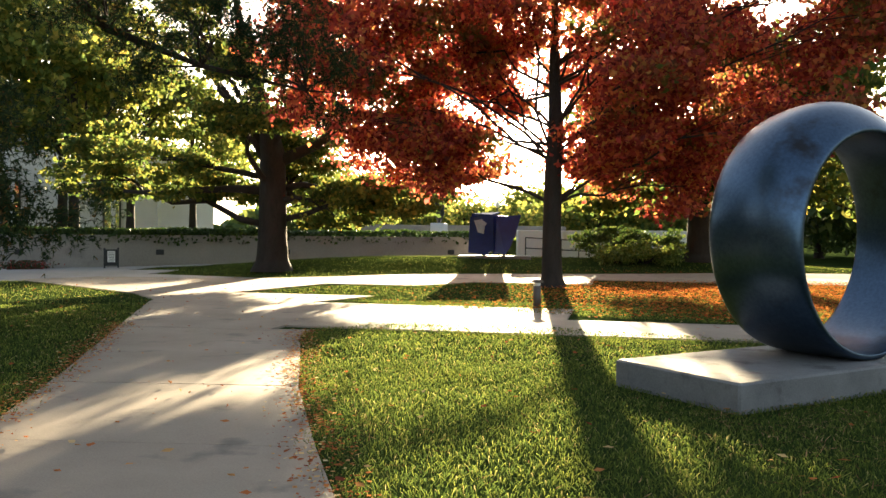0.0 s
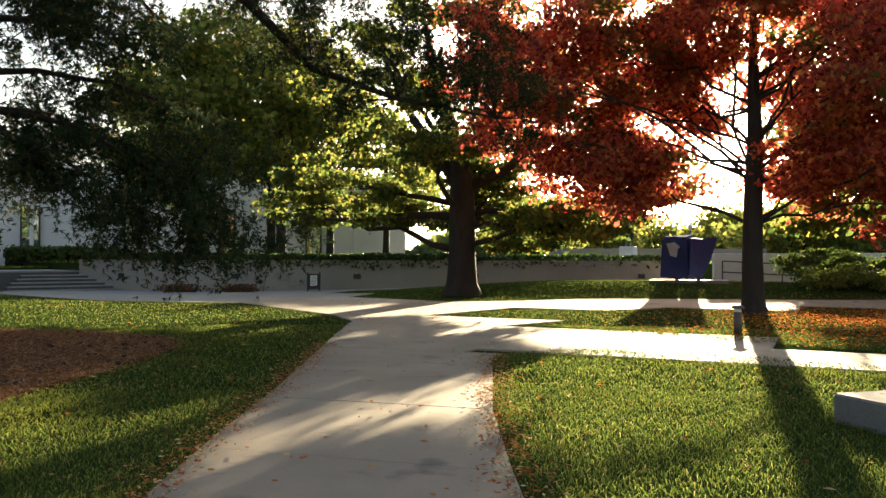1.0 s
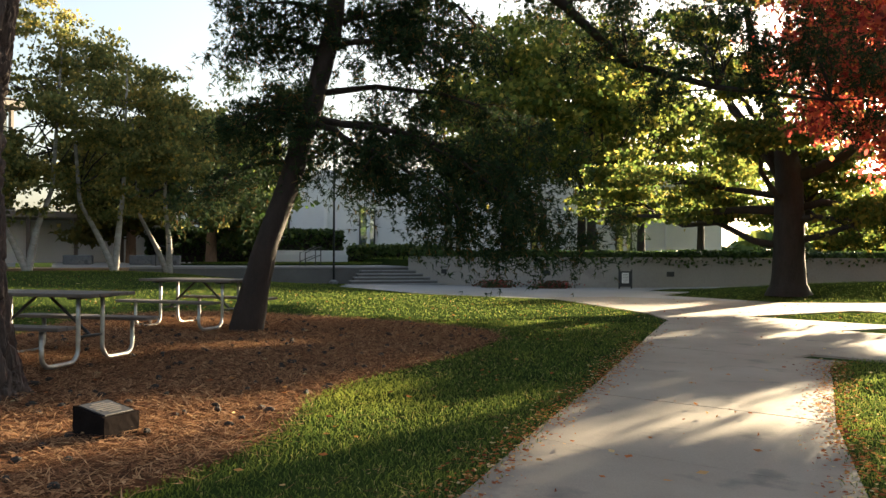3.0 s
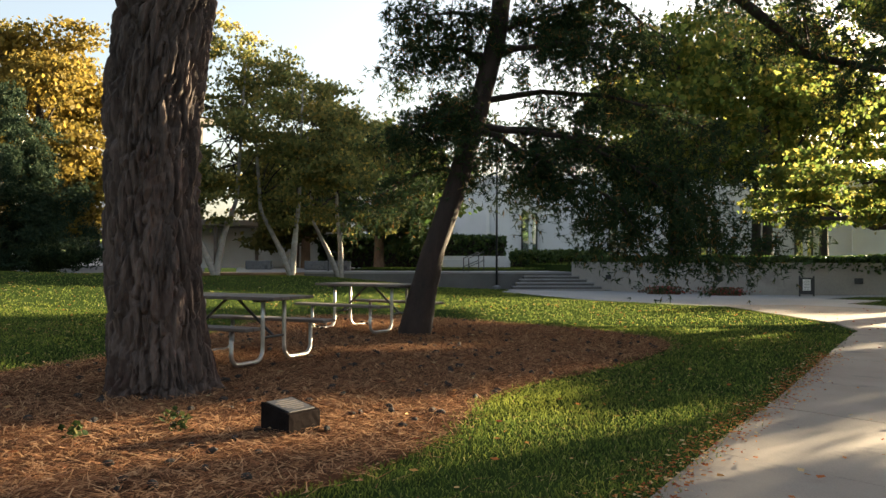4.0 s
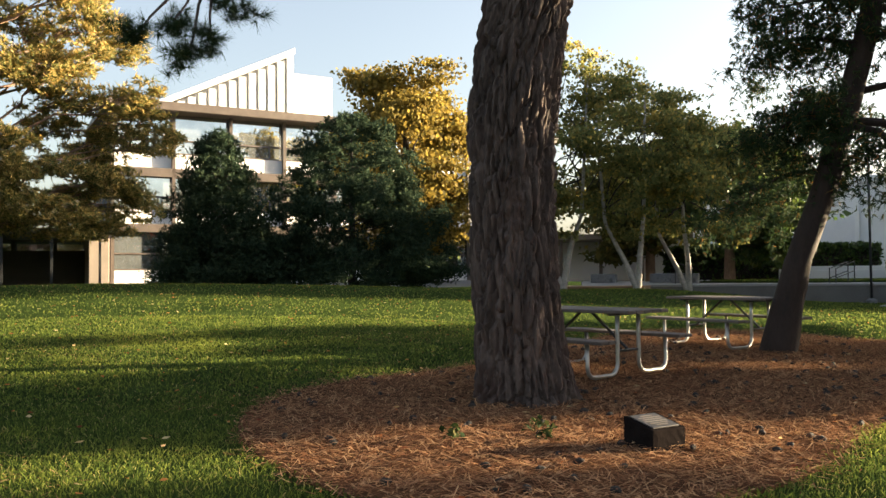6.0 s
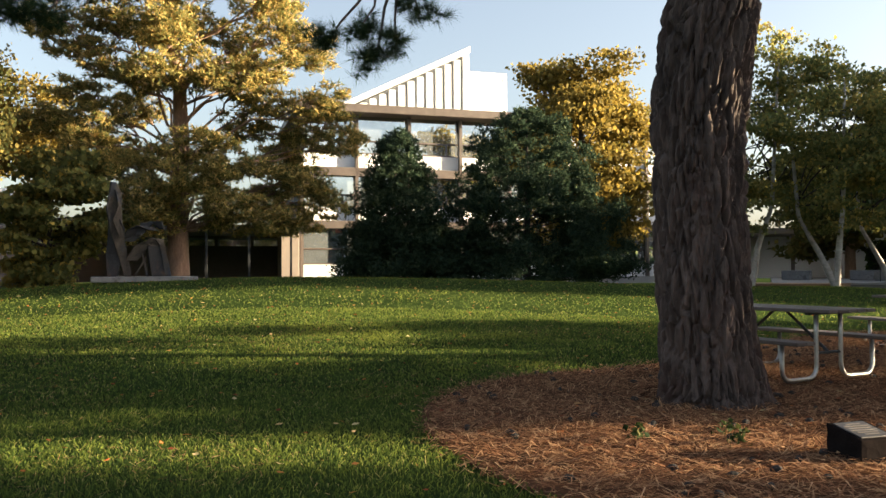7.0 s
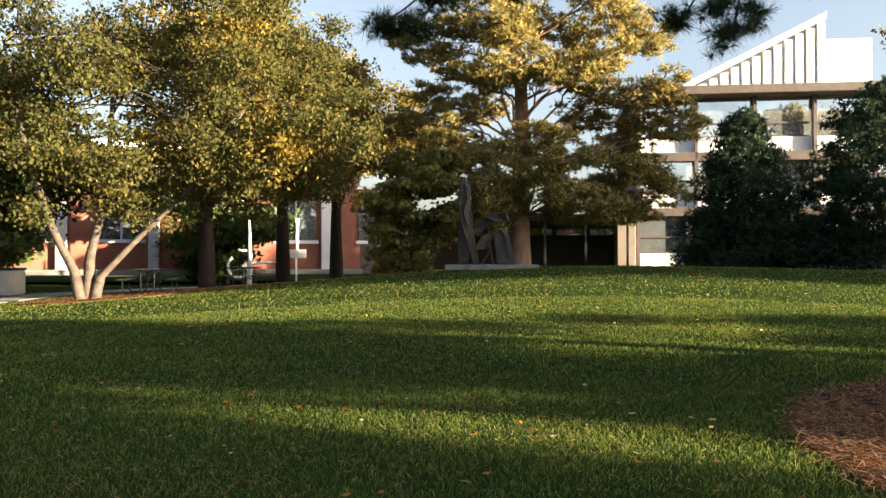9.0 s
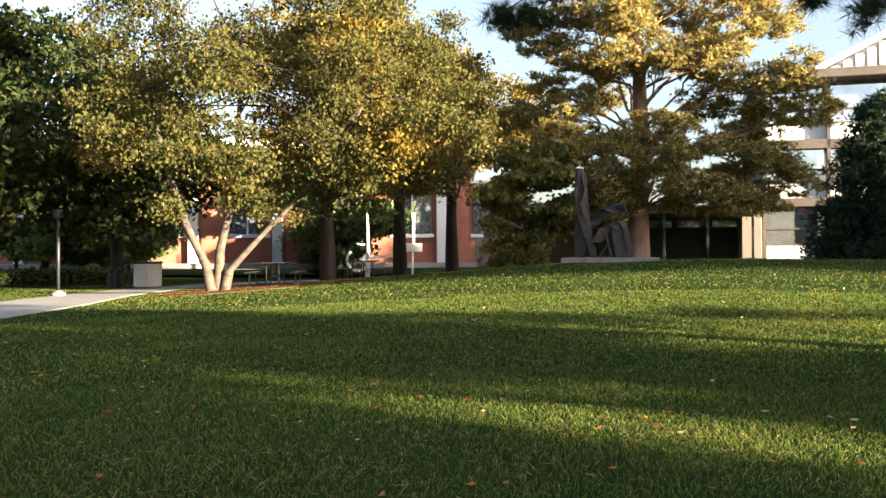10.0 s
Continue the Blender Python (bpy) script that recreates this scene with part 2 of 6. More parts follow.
# ---- builders ----
class Shell:
    """Collects vertices and faces for one mesh."""

    def __init__(self):
        self.v, self.f = [], []

    def add(self, verts, faces):
        n = len(self.v)
        self.v += [tuple(p) for p in verts]
        self.f += [tuple(i + n for i in q) for q in faces]
        return self

    def box(self, c, size, turn=0.0, tilt=None, chamfer=0.0):
        sx, sy, sz = (s / 2 for s in size)
        m = Matrix.Translation(c) @ (tilt if tilt else pose(0, 0, 0, 0, 0, turn))
        if chamfer <= 0:
            pts = [m @ Vector((a * sx, b * sy, d * sz)) for d in (-1, 1) for a, b in ((-1, -1), (1, -1), (1, 1), (-1, 1))]
            return self.add(pts, [(3, 2, 1, 0), (4, 5, 6, 7), (0, 1, 5, 4), (1, 2, 6, 5), (2, 3, 7, 6), (3, 0, 4, 7)])
        k = chamfer
        rings = []
        for z, i in ((-sz, k), (-sz + k, 0), (sz - k, 0), (sz, k)):
            a, b = sx - i, sy - i
            e, h = a - (k if i == 0 else k * 0.4), b - (k if i == 0 else k * 0.4)
            rings.append([m @ Vector(p) for p in ((-e, -b, z), (e, -b, z), (a, -h, z), (a, h, z), (e, b, z), (-e, b, z), (-a, h, z), (-a, -h, z))])
        faces = [tuple(range(7, -1, -1)), tuple(range(24, 32))]
        for r in range(3):
            for j in range(8):
                faces.append((r * 8 + j, r * 8 + (j + 1) % 8, r * 8 + 8 + (j + 1) % 8, r * 8 + 8 + j))
        return self.add([p for r in rings for p in r], faces)

    def tube(self, pts, radii, sides=8, cap=True):
        pts = [Vector(p) for p in pts]
        if not isinstance(radii, (list, tuple)):
            radii = [radii] * len(pts)
        n, verts = len(pts), []
        side = None
        for i, p in enumerate(pts):
            d = (pts[min(i + 1, n - 1)] - pts[max(i - 1, 0)]).normalized()
            if side is None:
                side = d.orthogonal().normalized()
            side = (side - d * side.dot(d)).normalized()
            up = d.cross(side)
            for j in range(sides):
                a = 2 * math.pi * j / sides
                verts.append(p + (side * math.cos(a) + up * math.sin(a)) * radii[i])
        faces = [(i * sides + j, i * sides + (j + 1) % sides, (i + 1) * sides + (j + 1) % sides, (i + 1) * sides + j) for i in range(n - 1) for j in range(sides)]
        if cap:
            faces += [tuple(range(sides - 1, -1, -1)), tuple(range((n - 1) * sides, n * sides))]
        return self.add(verts, faces)

    def prism(self, outline, z0, z1):
        n = len(outline)
        v = [(x, y, z0) for x, y in outline] + [(x, y, z1) for x, y in outline]
        return self.add(v, [tuple(range(n - 1, -1, -1)), tuple(range(n, 2 * n))] + [(i, (i + 1) % n, n + (i + 1) % n, n + i) for i in range(n)])

    def ob(self, name, material, parent=None, label="", smooth=False):
        me = bpy.data.meshes.new(name)
        me.from_pydata(self.v, [], self.f)
        me.materials.append(material)
        if smooth:
            me.polygons.foreach_set("use_smooth", [True] * len(me.polygons))
        me.update()
        o = new(name, me)
        if parent:
            o.parent = parent
        if label:
            o["label"] = label
        return o


def thing(name, at, label, category, group="", kind="", turn=0.0):
    e = new(name)
    e.matrix_world = pose(*at, 0, 0, turn)
    return tagged(e, label, category, group, kind)


def part(name, shell, material, parent, label="", smooth=False):
    return shell.ob(name, material, parent, label, smooth)


def cloud(name, verts, faces, material, parent=None):
    """A mesh from numpy arrays of many small pieces (n, k, 3)."""
    n, k = verts.shape[:2]
    me = bpy.data.meshes.new(name)
    tri = np.array(faces)
    me.vertices.add(n * k)
    me.vertices.foreach_set("co", verts.astype(np.float32).ravel())
    idx = (np.arange(n)[:, None, None] * k + tri[None]).reshape(-1)
    w = tri.shape[1]
    cnt = n * tri.shape[0]
    me.loops.add(cnt * w)
    me.loops.foreach_set("vertex_index", idx.astype(np.int32))
    me.polygons.add(cnt)
    me.polygons.foreach_set("loop_start", np.arange(cnt, dtype=np.int32) * w)
    me.materials.append(material)
    me.update(calc_edges=True)
    o = new(name, me)
    if parent:
        o.parent = parent
    return o


RNG = np.random.default_rng(7)


def leaves(centres, size, spread=0.5, droop=0.0):
    """Folded four-cornered leaves at the centres, turned every way."""
    n = len(centres)
    a = RNG.normal(size=(n, 3))
    a[:, 2] -= droop
    a /= np.linalg.norm(a, axis=1)[:, None]
    b = np.cross(a, RNG.normal(size=(n, 3)))
    b /= np.linalg.norm(b, axis=1)[:, None] + 1e-9
    c = np.cross(a, b)
    s = size * (1 + spread * (RNG.random(n) - 0.5) * 2)[:, None]
    p0, p1 = centres - a * s * 0.5, centres + a * s * 0.5
    w = b * s * 0.36
    lift = c * s * 0.12
    return np.stack([p0, centres + w + lift, p1, centres - w + lift], 1)


LEAF_FACES = [(0, 1, 2), (0, 2, 3)]


def tufts(centres, dirs, length, width, per=7):
    """Sprays of narrow needles round a twig's end."""
    n = len(centres)
    d = np.repeat(dirs, per, 0) + RNG.normal(size=(n * per, 3)) * 0.55
    d /= np.linalg.norm(d, axis=1)[:, None] + 1e-9
    c = np.repeat(centres, per, 0)
    s = np.cross(d, RNG.normal(size=(n * per, 3)))
    s /= np.linalg.norm(s, axis=1)[:, None] + 1e-9
    ln = length * (0.7 + 0.6 * RNG.random(n * per))[:, None]
    return np.stack([c - s * width, c + s * width, c + d * ln], 1)


# ---- ground ----
def bell(x, y, cx, cy, sx, sy=None):
    sy = sy or sx
    return np.exp(-((x - cx) ** 2 / (2 * sx * sx) + (y - cy) ** 2 / (2 * sy * sy)))


def height(x, y):
    """The lie of the land: a broad lawn mound, a rise by the terrace and a berm across the far path."""
    x, y = np.asarray(x, float), np.asarray(y, float)
    z = 1.12 * bell(x, y, -25, -9, 8.5) + 0.55 * bell(x, y, -27, 5, 6.0, 6.5)
    z += 0.42 * bell(x, y, -31, 12.5, 4.2, 3.6)
    z += 0.40 * bell(x, y, -9.5, 28.6, 4.2, 2.0) + 0.55 * bell(x, y, -1, 31.5, 7.5, 2.4)
    far = np.clip((np.hypot(x, y) - 45) / 60, 0, 1)
    return z + 0.6 * far * far


def hz(x, y):
    return float(height(x, y))


def inside(poly, x, y):
    x, y = np.asarray(x), np.asarray(y)
    r = np.zeros(x.shape, bool)
    n = len(poly)
    for i in range(n):
        (x0, y0), (x1, y1) = poly[i], poly[(i + 1) % n]
        hit = (y0 > y) != (y1 > y)
        r ^= hit & (x < (x1 - x0) * (y - y0) / (y1 - y0 + 1e-12) + x0)
    return r


def smooth_loop(pts, times=2):
    for _ in range(times):
        out = []
        for i in range(len(pts)):
            a, b = pts[i], pts[(i + 1) % len(pts)]
            out += [(0.75 * a[0] + 0.25 * b[0], 0.75 * a[1] + 0.25 * b[1]), (0.25 * a[0] + 0.75 * b[0], 0.25 * a[1] + 0.75 * b[1])]
        pts = out
    return pts


# one sheet of lawn and land, fine near the walk and coarse to the horizon
def axis(lo, hi, step, reach):
    a = list(np.arange(lo, hi + 1e-6, step))
    left, right, s = [], [], step
    while a[0] - sum(left) > -reach:
        s *= 1.35
        left.append(s)
    s = step
    while a[-1] + sum(right) < reach:
        s *= 1.35
        right.append(s)
    l, r = a[0] - np.cumsum(left), a[-1] + np.cumsum(right)
    return np.concatenate([l[::-1], a, r])


gx, gy = axis(-40, 14, 0.5, 1500), axis(-32, 40, 0.5, 1500)
GX, GY = np.meshgrid(gx, gy)
wob = np.array([noise.noise((x * 0.7, y * 0.7, 0)) for x, y in zip(GX.ravel(), GY.ravel())]).reshape(GX.shape)
GZ = height(GX, GY) + 0.012 * wob - 0.012
nx, ny = len(gx), len(gy)
ground_shell = Shell()
ground_shell.v = list(zip(GX.ravel().tolist(), GY.ravel().tolist(), GZ.ravel().tolist()))
ground_shell.f = [(j * nx + i, j * nx + i + 1, (j + 1) * nx + i + 1, (j + 1) * nx + i) for j in range(ny - 1) for i in range(nx - 1)]
ground = ground_shell.ob("ground", SOIL, smooth=True)
tagged(ground, "gently mounded park lawn soil under short grass", "ground", kind="structure")

# outlines of what is laid on the lawn
PATH_LEFT = [(4.0, -16.0), (0.3, -6.5), (-1.9, -0.5), (-2.55, 1.2), (-3.4, 3.2), (-4.42, 5.15), (-5.32, 7.02), (-6.4, 9.1), (-7.6, 11.4), (-9.28, 14.66)]
PATH_RIGHT = [(6.6, -16.0), (2.8, -6.5), (0.55, -0.5), (-0.1, 1.2), (-1.0, 3.2), (-2.0, 5.15), (-2.9, 7.02), (-3.75, 9.1), (-4.35, 10.5), (-4.4, 11.0)]
JUNCTION = [(-7.6, 11.4), (-7.235, 10.712), (-4.40, 11.052), (-4.15, 11.6), (-3.2, 12.40), (-0.93, 12.28), (1.48, 11.6), (6, 10.4), (9, 9.5), (9.6, 11.6), (6, 12.6), (1.6, 13.66), (-2.1, 14.66), (-4.38, 15.27),
            (-6.6, 16.9), (-8.6, 18.7), (-8.2, 20.2), (-5.5, 22.6), (-2.7, 23.9), (3, 25.6), (9, 27.2), (9, 29.6), (3, 28.2), (-2.4, 26.7), (-7.4, 25.2), (-11.6, 22.9),
            (-16, 22.4), (-17.0, 20.2), (-13.9, 18.36), (-10.9, 16.6), (-9.45, 15.1), (-9.28, 14.66)]
PLAZA_LINE = [(-11.2, 23.4), (-15.0, 24.2), (-17.6, 27.0), (-13.6, 30.4), (-10, 34), (-16, 33.5), (-27, 25.5), (-29.5, 21.5), (-26.5, 18.8), (-21, 18.2), (-16.6, 19.8)]
MULCH_LINE = smooth_loop([(-5.3, -0.1), (-7.1, -0.85), (-8.4, -0.8), (-9.8, 0.0), (-10.7, 1.6), (-13.0, 3.6), (-15.6, 5.6), (-16.0, 8.2), (-14.2, 9.6), (-12.0, 10.6), (-9.6, 10.5), (-8.0, 7.7),
                          (-7.0, 4.75), (-5.35, 3.25), (-4.75, 2.2), (-4.5, 1.0)])
BIRCH_MULCH = smooth_loop([(-13.6, -19.2), (-16.2, -17.6), (-20.5, -18.2), (-26.0, -19.5), (-27.5, -22.3), (-22, -23.6), (-17, -22.0), (-14.0, -20.8)])
SIDE_PATH = [(-2.0, -13.6), (-8.0, -16.8), (-11.0, -18.9), (-14.2, -21.9), (-18.5, -25.0), (-24, -27.0), (-34, -27.5), (-34, -30.5), (-24, -30.6), (-19.5, -28.9), (-15, -26.2), (-10.6, -22.9), (-6.0, -19.6), (-1.0, -16.8)]


def draped(name, outline, lift, step, material, label, category):
    """A sheet that follows the land inside an outline, with a thin turned-down edge."""
    xs, ys = [p[0] for p in outline], [p[1] for p in outline]
    bm = bmesh.new()
    vs = [bm.verts.new((x, y, 0)) for x, y in outline]
    bm.faces.new(vs)
    bmesh.ops.triangulate(bm, faces=bm.faces[:])
    for k, (lo, hi) in enumerate(((min(xs), max(xs)), (min(ys), max(ys)))):
        for c in np.arange(lo + step, hi, step):
            bmesh.ops.bisect_plane(bm, geom=bm.verts[:] + bm.edges[:] + bm.faces[:], plane_co=(c, 0, 0) if k == 0 else (0, c, 0), plane_no=(1, 0, 0) if k == 0 else (0, 1, 0))
    stray = [f for f in bm.faces if not bool(inside(outline, f.calc_center_median().x, f.calc_center_median().y))]
    bmesh.ops.delete(bm, geom=stray, context="FACES")
    for f in bm.faces:
        if f.normal.z < 0:
            f.normal_flip()
    for v in bm.verts:
        v.co.z = hz(v.co.x, v.co.y) + lift
    rim = [e for e in bm.edges if e.is_boundary]
    ext = bmesh.ops.extrude_edge_only(bm, edges=rim)
    for v in (g for g in ext["geom"] if isinstance(g, bmesh.types.BMVert)):
        v.co.z -= lift + 0.05
    me = bpy.data.meshes.new(name)
    bm.to_mesh(me)
    bm.free()
    me.materials.append(material)
    return tagged(new(name, me), label, category, kind="structure")


def edge_x(line, y):
    return float(np.interp(y, [p[1] for p in line], [p[0] for p in line]))


# the walk of poured slabs: each slab is a piece with open joints
path = thing("path", (0, 0, 0), "worn buff concrete path of poured slabs strewn with leaves", "path", kind="structure")
cuts = [-15.5, -13.4, -11.3, -9.2, -7.1, -5.0, -2.9, -0.9, 1.0, 2.9, 4.75, 6.65, 8.7, 10.7]
for a, b in zip(cuts[:-1], cuts[1:]):
    lo, hi = a + 0.006, b - 0.006
    left = [(edge_x(PATH_LEFT, y), y) for y in np.linspace(lo, hi, 5)]
    right = [(edge_x(PATH_RIGHT, y + 0.35), y + 0.35) for y in np.linspace(lo, hi, 5)]
    part("concrete_slab", Shell().prism([*right, *left[::-1]], -0.10, 0.018 + 0.002 * (len(path.children) % 2)), CONCRETE, path)
draped("pavement", JUNCTION[:], 0.013, 2.0, CONCRETE, "buff concrete walks meeting at a fork", "pavement")
draped("plaza_pavement", PLAZA_LINE, 0.009, 2.0, PLAZA, "grey concrete forecourt below the retaining wall", "pavement")
draped("mulch_bed", MULCH_LINE, 0.012, 0.6, MULCH, "mulch bed of brown pine needles under the pines", "mulch")
draped("birch_mulch_bed", BIRCH_MULCH, 0.012, 0.8, MULCH, "brown mulch strip under the birch and picnic tables", "mulch")
draped("side_path", SIDE_PATH, 0.012, 2.0, PLAZA, "grey concrete walk bending past the birch", "pavement")
NO_GRASS = [PATH_LEFT + PATH_RIGHT[::-1], JUNCTION, PLAZA_LINE, MULCH_LINE, BIRCH_MULCH, SIDE_PATH]


def scatter(n, lo, hi, a0=-25, a1=165):
    """Even points of a ring sector round the walk: distances lo to hi, bearings a0 to a1 degrees left of north."""
    r = np.sqrt(RNG.random(n) * (hi * hi - lo * lo) + lo * lo)
    a = np.radians(a0 + (a1 - a0) * RNG.random(n))
    return -r * np.sin(a), r * np.cos(a)


def bare(x, y, polys=None, ragged=0.06):
    jx, jy = x + RNG.normal(size=len(x)) * ragged, y + RNG.normal(size=len(x)) * ragged
    m = np.zeros(len(x), bool)
    for p in polys or NO_GRASS:
        m |= inside(p, jx, jy)
    return m


def grass(n, lo, hi, tall, wide):
    x, y = scatter(n, lo, hi)
    keep = ~bare(x, y)
    x, y = x[keep], y[keep]
    z = height(x, y) - 0.015
    n = len(x)
    clump = np.array([noise.noise((a * 1.3, b * 1.3, 3.0)) for a, b in zip(x, y)])
    h = tall * (0.6 + 0.7 * RNG.random(n)) * (1 + 0.45 * clump)
    a = RNG.random(n) * 2 * np.pi
    lean = 1.5 * RNG.random(n) * h
    b = RNG.random(n) * 2 * np.pi
    w = wide * (0.7 + 0.6 * RNG.random(n))
    p = np.stack([x, y, z], 1)
    s = np.stack([np.cos(a) * w, np.sin(a) * w, 0 * w], 1)
    top = p + np.stack([np.cos(b) * lean, np.sin(b) * lean, h], 1)
    s[:, 2] = w * (RNG.random(n) - 0.5)
    return np.stack([p, top + s, top - s], 1)


blades = np.concatenate([grass(270000, 2.5, 9, 0.040, 0.0036), grass(280000, 9, 17, 0.038, 0.0062), grass(260000, 17, 40, 0.032, 0.0098)])
lawn_grass = tagged(cloud("lawn_grass", blades, [(0, 1, 2)], GRASS), "short green autumn lawn grass with dry tufts", "grass", kind="stuff")

# needles and chips on the beds
def litter(n, poly, size, thin, lift):
    xs, ys = [p[0] for p in poly], [p[1] for p in poly]
    x, y = RNG.uniform(min(xs), max(xs), n), RNG.uniform(min(ys), max(ys), n)
    k = inside(poly, x + RNG.normal(size=n) * 0.10, y + RNG.normal(size=n) * 0.10)
    x, y = x[k], y[k]
    n = len(x)
    c = np.stack([x, y, height(x, y) + lift + 0.045 * RNG.random(n) ** 2], 1)
    a = RNG.random(n) * 2 * np.pi
    ln = size * (0.5 + RNG.random(n))
    d = np.stack([np.cos(a) * ln, np.sin(a) * ln, (RNG.random(n) - 0.5) * 0.5 * ln], 1)
    s = np.stack([-np.sin(a), np.cos(a), 0 * a], 1) * thin
    return np.stack([c - d * 0.5 - s, c - d * 0.5 + s, c + d * 0.5], 1)


straw = np.concatenate([litter(150000, MULCH_LINE, 0.16, 0.0055, 0.012), litter(20000, MULCH_LINE, 0.05, 0.014, 0.012), litter(20000, BIRCH_MULCH, 0.12, 0.012, 0.012)])
tagged(cloud("pine_straw", straw, [(0, 1, 2)], STRAW), "dry brown pine needles lying on the beds", "needles", kind="stuff")


def fallen(x, y, size, lift=0.03):
    c = np.stack([x, y, height(x, y) + lift], 1)
    v = leaves(c, size)
    v[:, :, 2] = c[:, None, 2] + (v[:, :, 2] - c[:, None, 2]) * 0.3
    return v


fx, fy = scatter(3600, 3, 26)
far_edge = RNG.random(5000)
t_edge = far_edge * 10
ex = np.where(RNG.random(5000) < 0.5, np.interp(t_edge + 1, [p[1] for p in PATH_LEFT], [p[0] for p in PATH_LEFT]), np.interp(t_edge + 1, [p[1] for p in PATH_RIGHT], [p[0] for p in PATH_RIGHT]))
ex, ey = ex + RNG.normal(size=5000) * 0.13, t_edge + 1 + RNG.normal(size=5000) * 0.1
tagged(cloud("scattered_leaves", np.concatenate([fallen(fx, fy, 0.06, 0.045), fallen(ex, ey, 0.035, 0.03)]), LEAF_FACES, FALLEN),
       "scattered brown and yellow leaves on lawn and path", "leaves", kind="stuff")
mx, my = RNG.uniform(-6, 10, 76000), RNG.uniform(13.5, 28, 76000)
mk = (RNG.random(76000) < np.exp(-((np.clip(mx, -9, 3) - 3) ** 2 / 16 + (my - 20) ** 2 / 40))) & ~bare(mx, my, [JUNCTION], 0.25)
tagged(cloud("fallen_maple_leaves", fallen(mx[mk], my[mk], 0.065, 0.05), LEAF_FACES, FALLEN_RED), "carpet of fallen red maple leaves under the tree", "leaves", kind="stuff")

# dry straw and clippings on the lawn round the walk
dx, dy = scatter(34000, 3.0, 15)
dm = np.array([noise.noise((a * 0.45, b * 0.45, 9.0)) for a, b in zip(dx, dy)])
dk = ~bare(dx, dy) & (RNG.random(len(dx)) < np.clip(0.25 + 1.3 * dm, 0.04, 1))
dx, dy = dx[dk], dy[dk]
nd = len(dx)
dc = np.stack([dx, dy, height(dx, dy) + 0.025 + 0.015 * RNG.random(nd)], 1)
da = RNG.random(nd) * 2 * np.pi
dl = 0.06 * (0.6 + RNG.random(nd))
dd = np.stack([np.cos(da) * dl, np.sin(da) * dl, (RNG.random(nd) - 0.3) * 0.4 * dl], 1)
ds = np.stack([-np.sin(da), np.cos(da), 0 * da], 1) * 0.0028
tagged(cloud("dry_grass", np.stack([dc - dd - ds, dc - dd + ds, dc + dd], 1), [(0, 1, 2)], STRAW), "dry straw and clippings lying on the lawn", "straw", kind="stuff")



# ---- trees ----
def bend(a, b, sag, k=7, wander=0.06):
    """A limb's line from a to b, bowed up (sag > 0) and slightly crooked."""
    a, b = Vector(a), Vector(b)
    ln = (b - a).length
    out = []
    for i in range(k):
        s = i / (k - 1)
        p = a.lerp(b, s) + Vector((0, 0, sag * math.sin(math.pi * s) * ln))
        if 0 < i < k - 1:
            p += Vector((random.uniform(-1, 1), random.uniform(-1, 1), random.uniform(-0.6, 0.6))) * wander * ln
        out.append(tuple(p))
    return out


def along(pts, s):
    """The point at the share s of a polyline's height."""
    q = s * (len(pts) - 1)
    i = min(int(q), len(pts) - 2)
    return Vector(pts[i]).lerp(Vector(pts[i + 1]), q - i)


def rough_trunk(pts, radii, sides=28, rows=40, knobs=0.05, seed=0):
    """A trunk of close rings, ridged by bark."""
    sh = Shell()
    prof = [(along(pts, i / (rows - 1)), float(np.interp(i / (rows - 1), np.linspace(0, 1, len(radii)), radii))) for i in range(rows)]
    for p, r in prof:
        for j in range(sides):
            a = 2 * math.pi * j / sides
            q = Vector((math.cos(a), math.sin(a), 0))
            s = p + q * r
            e = noise.noise((s.x * 7 / max(r, 0.1) * 0.3 + seed, s.y * 7 / max(r, 0.1) * 0.3, s.z * 1.2)) + 0.5 * noise.noise((s.x * 16, s.y * 16, s.z * 3 + seed))
            sh.v.append(tuple(p + q * r * (1 + knobs * e)))
    sh.f = [(i * sides + j, i * sides + (j + 1) % sides, (i + 1) * sides + (j + 1) % sides, (i + 1) * sides + j) for i in range(rows - 1) for j in range(sides)]
    sh.f.append(tuple(range((rows - 1) * sides, rows * sides)))
    return sh


def blob_points(blobs, n, fine=14, tight=0.34, shell=0.5):
    """Leaf places: every blob of the crown holds small clumps, so that outline and gaps stay uneven."""
    vol = np.array([b[3] * b[4] * b[5] for b in blobs]) ** 0.75
    share = (n * vol / vol.sum()).astype(int)
    out = []
    for b, k in zip(blobs, share):
        m = max(4, int(fine * (b[3] * b[4] * b[5]) ** 0.5))
        d = RNG.normal(size=(m, 3))
        d /= np.linalg.norm(d, axis=1)[:, None]
        r = (shell + (1 - shell) * RNG.random(m)) ** 0.6
        c = d * r[:, None]
        w = RNG.random(m) + 0.25
        pick = RNG.choice(m, k, p=w / w.sum())
        p = c[pick] + RNG.normal(size=(k, 3)) * tight * np.array([1, 1, 0.55])
        out.append(p * np.array(b[3:6]) + np.array(b[:3]))
    return np.concatenate(out)


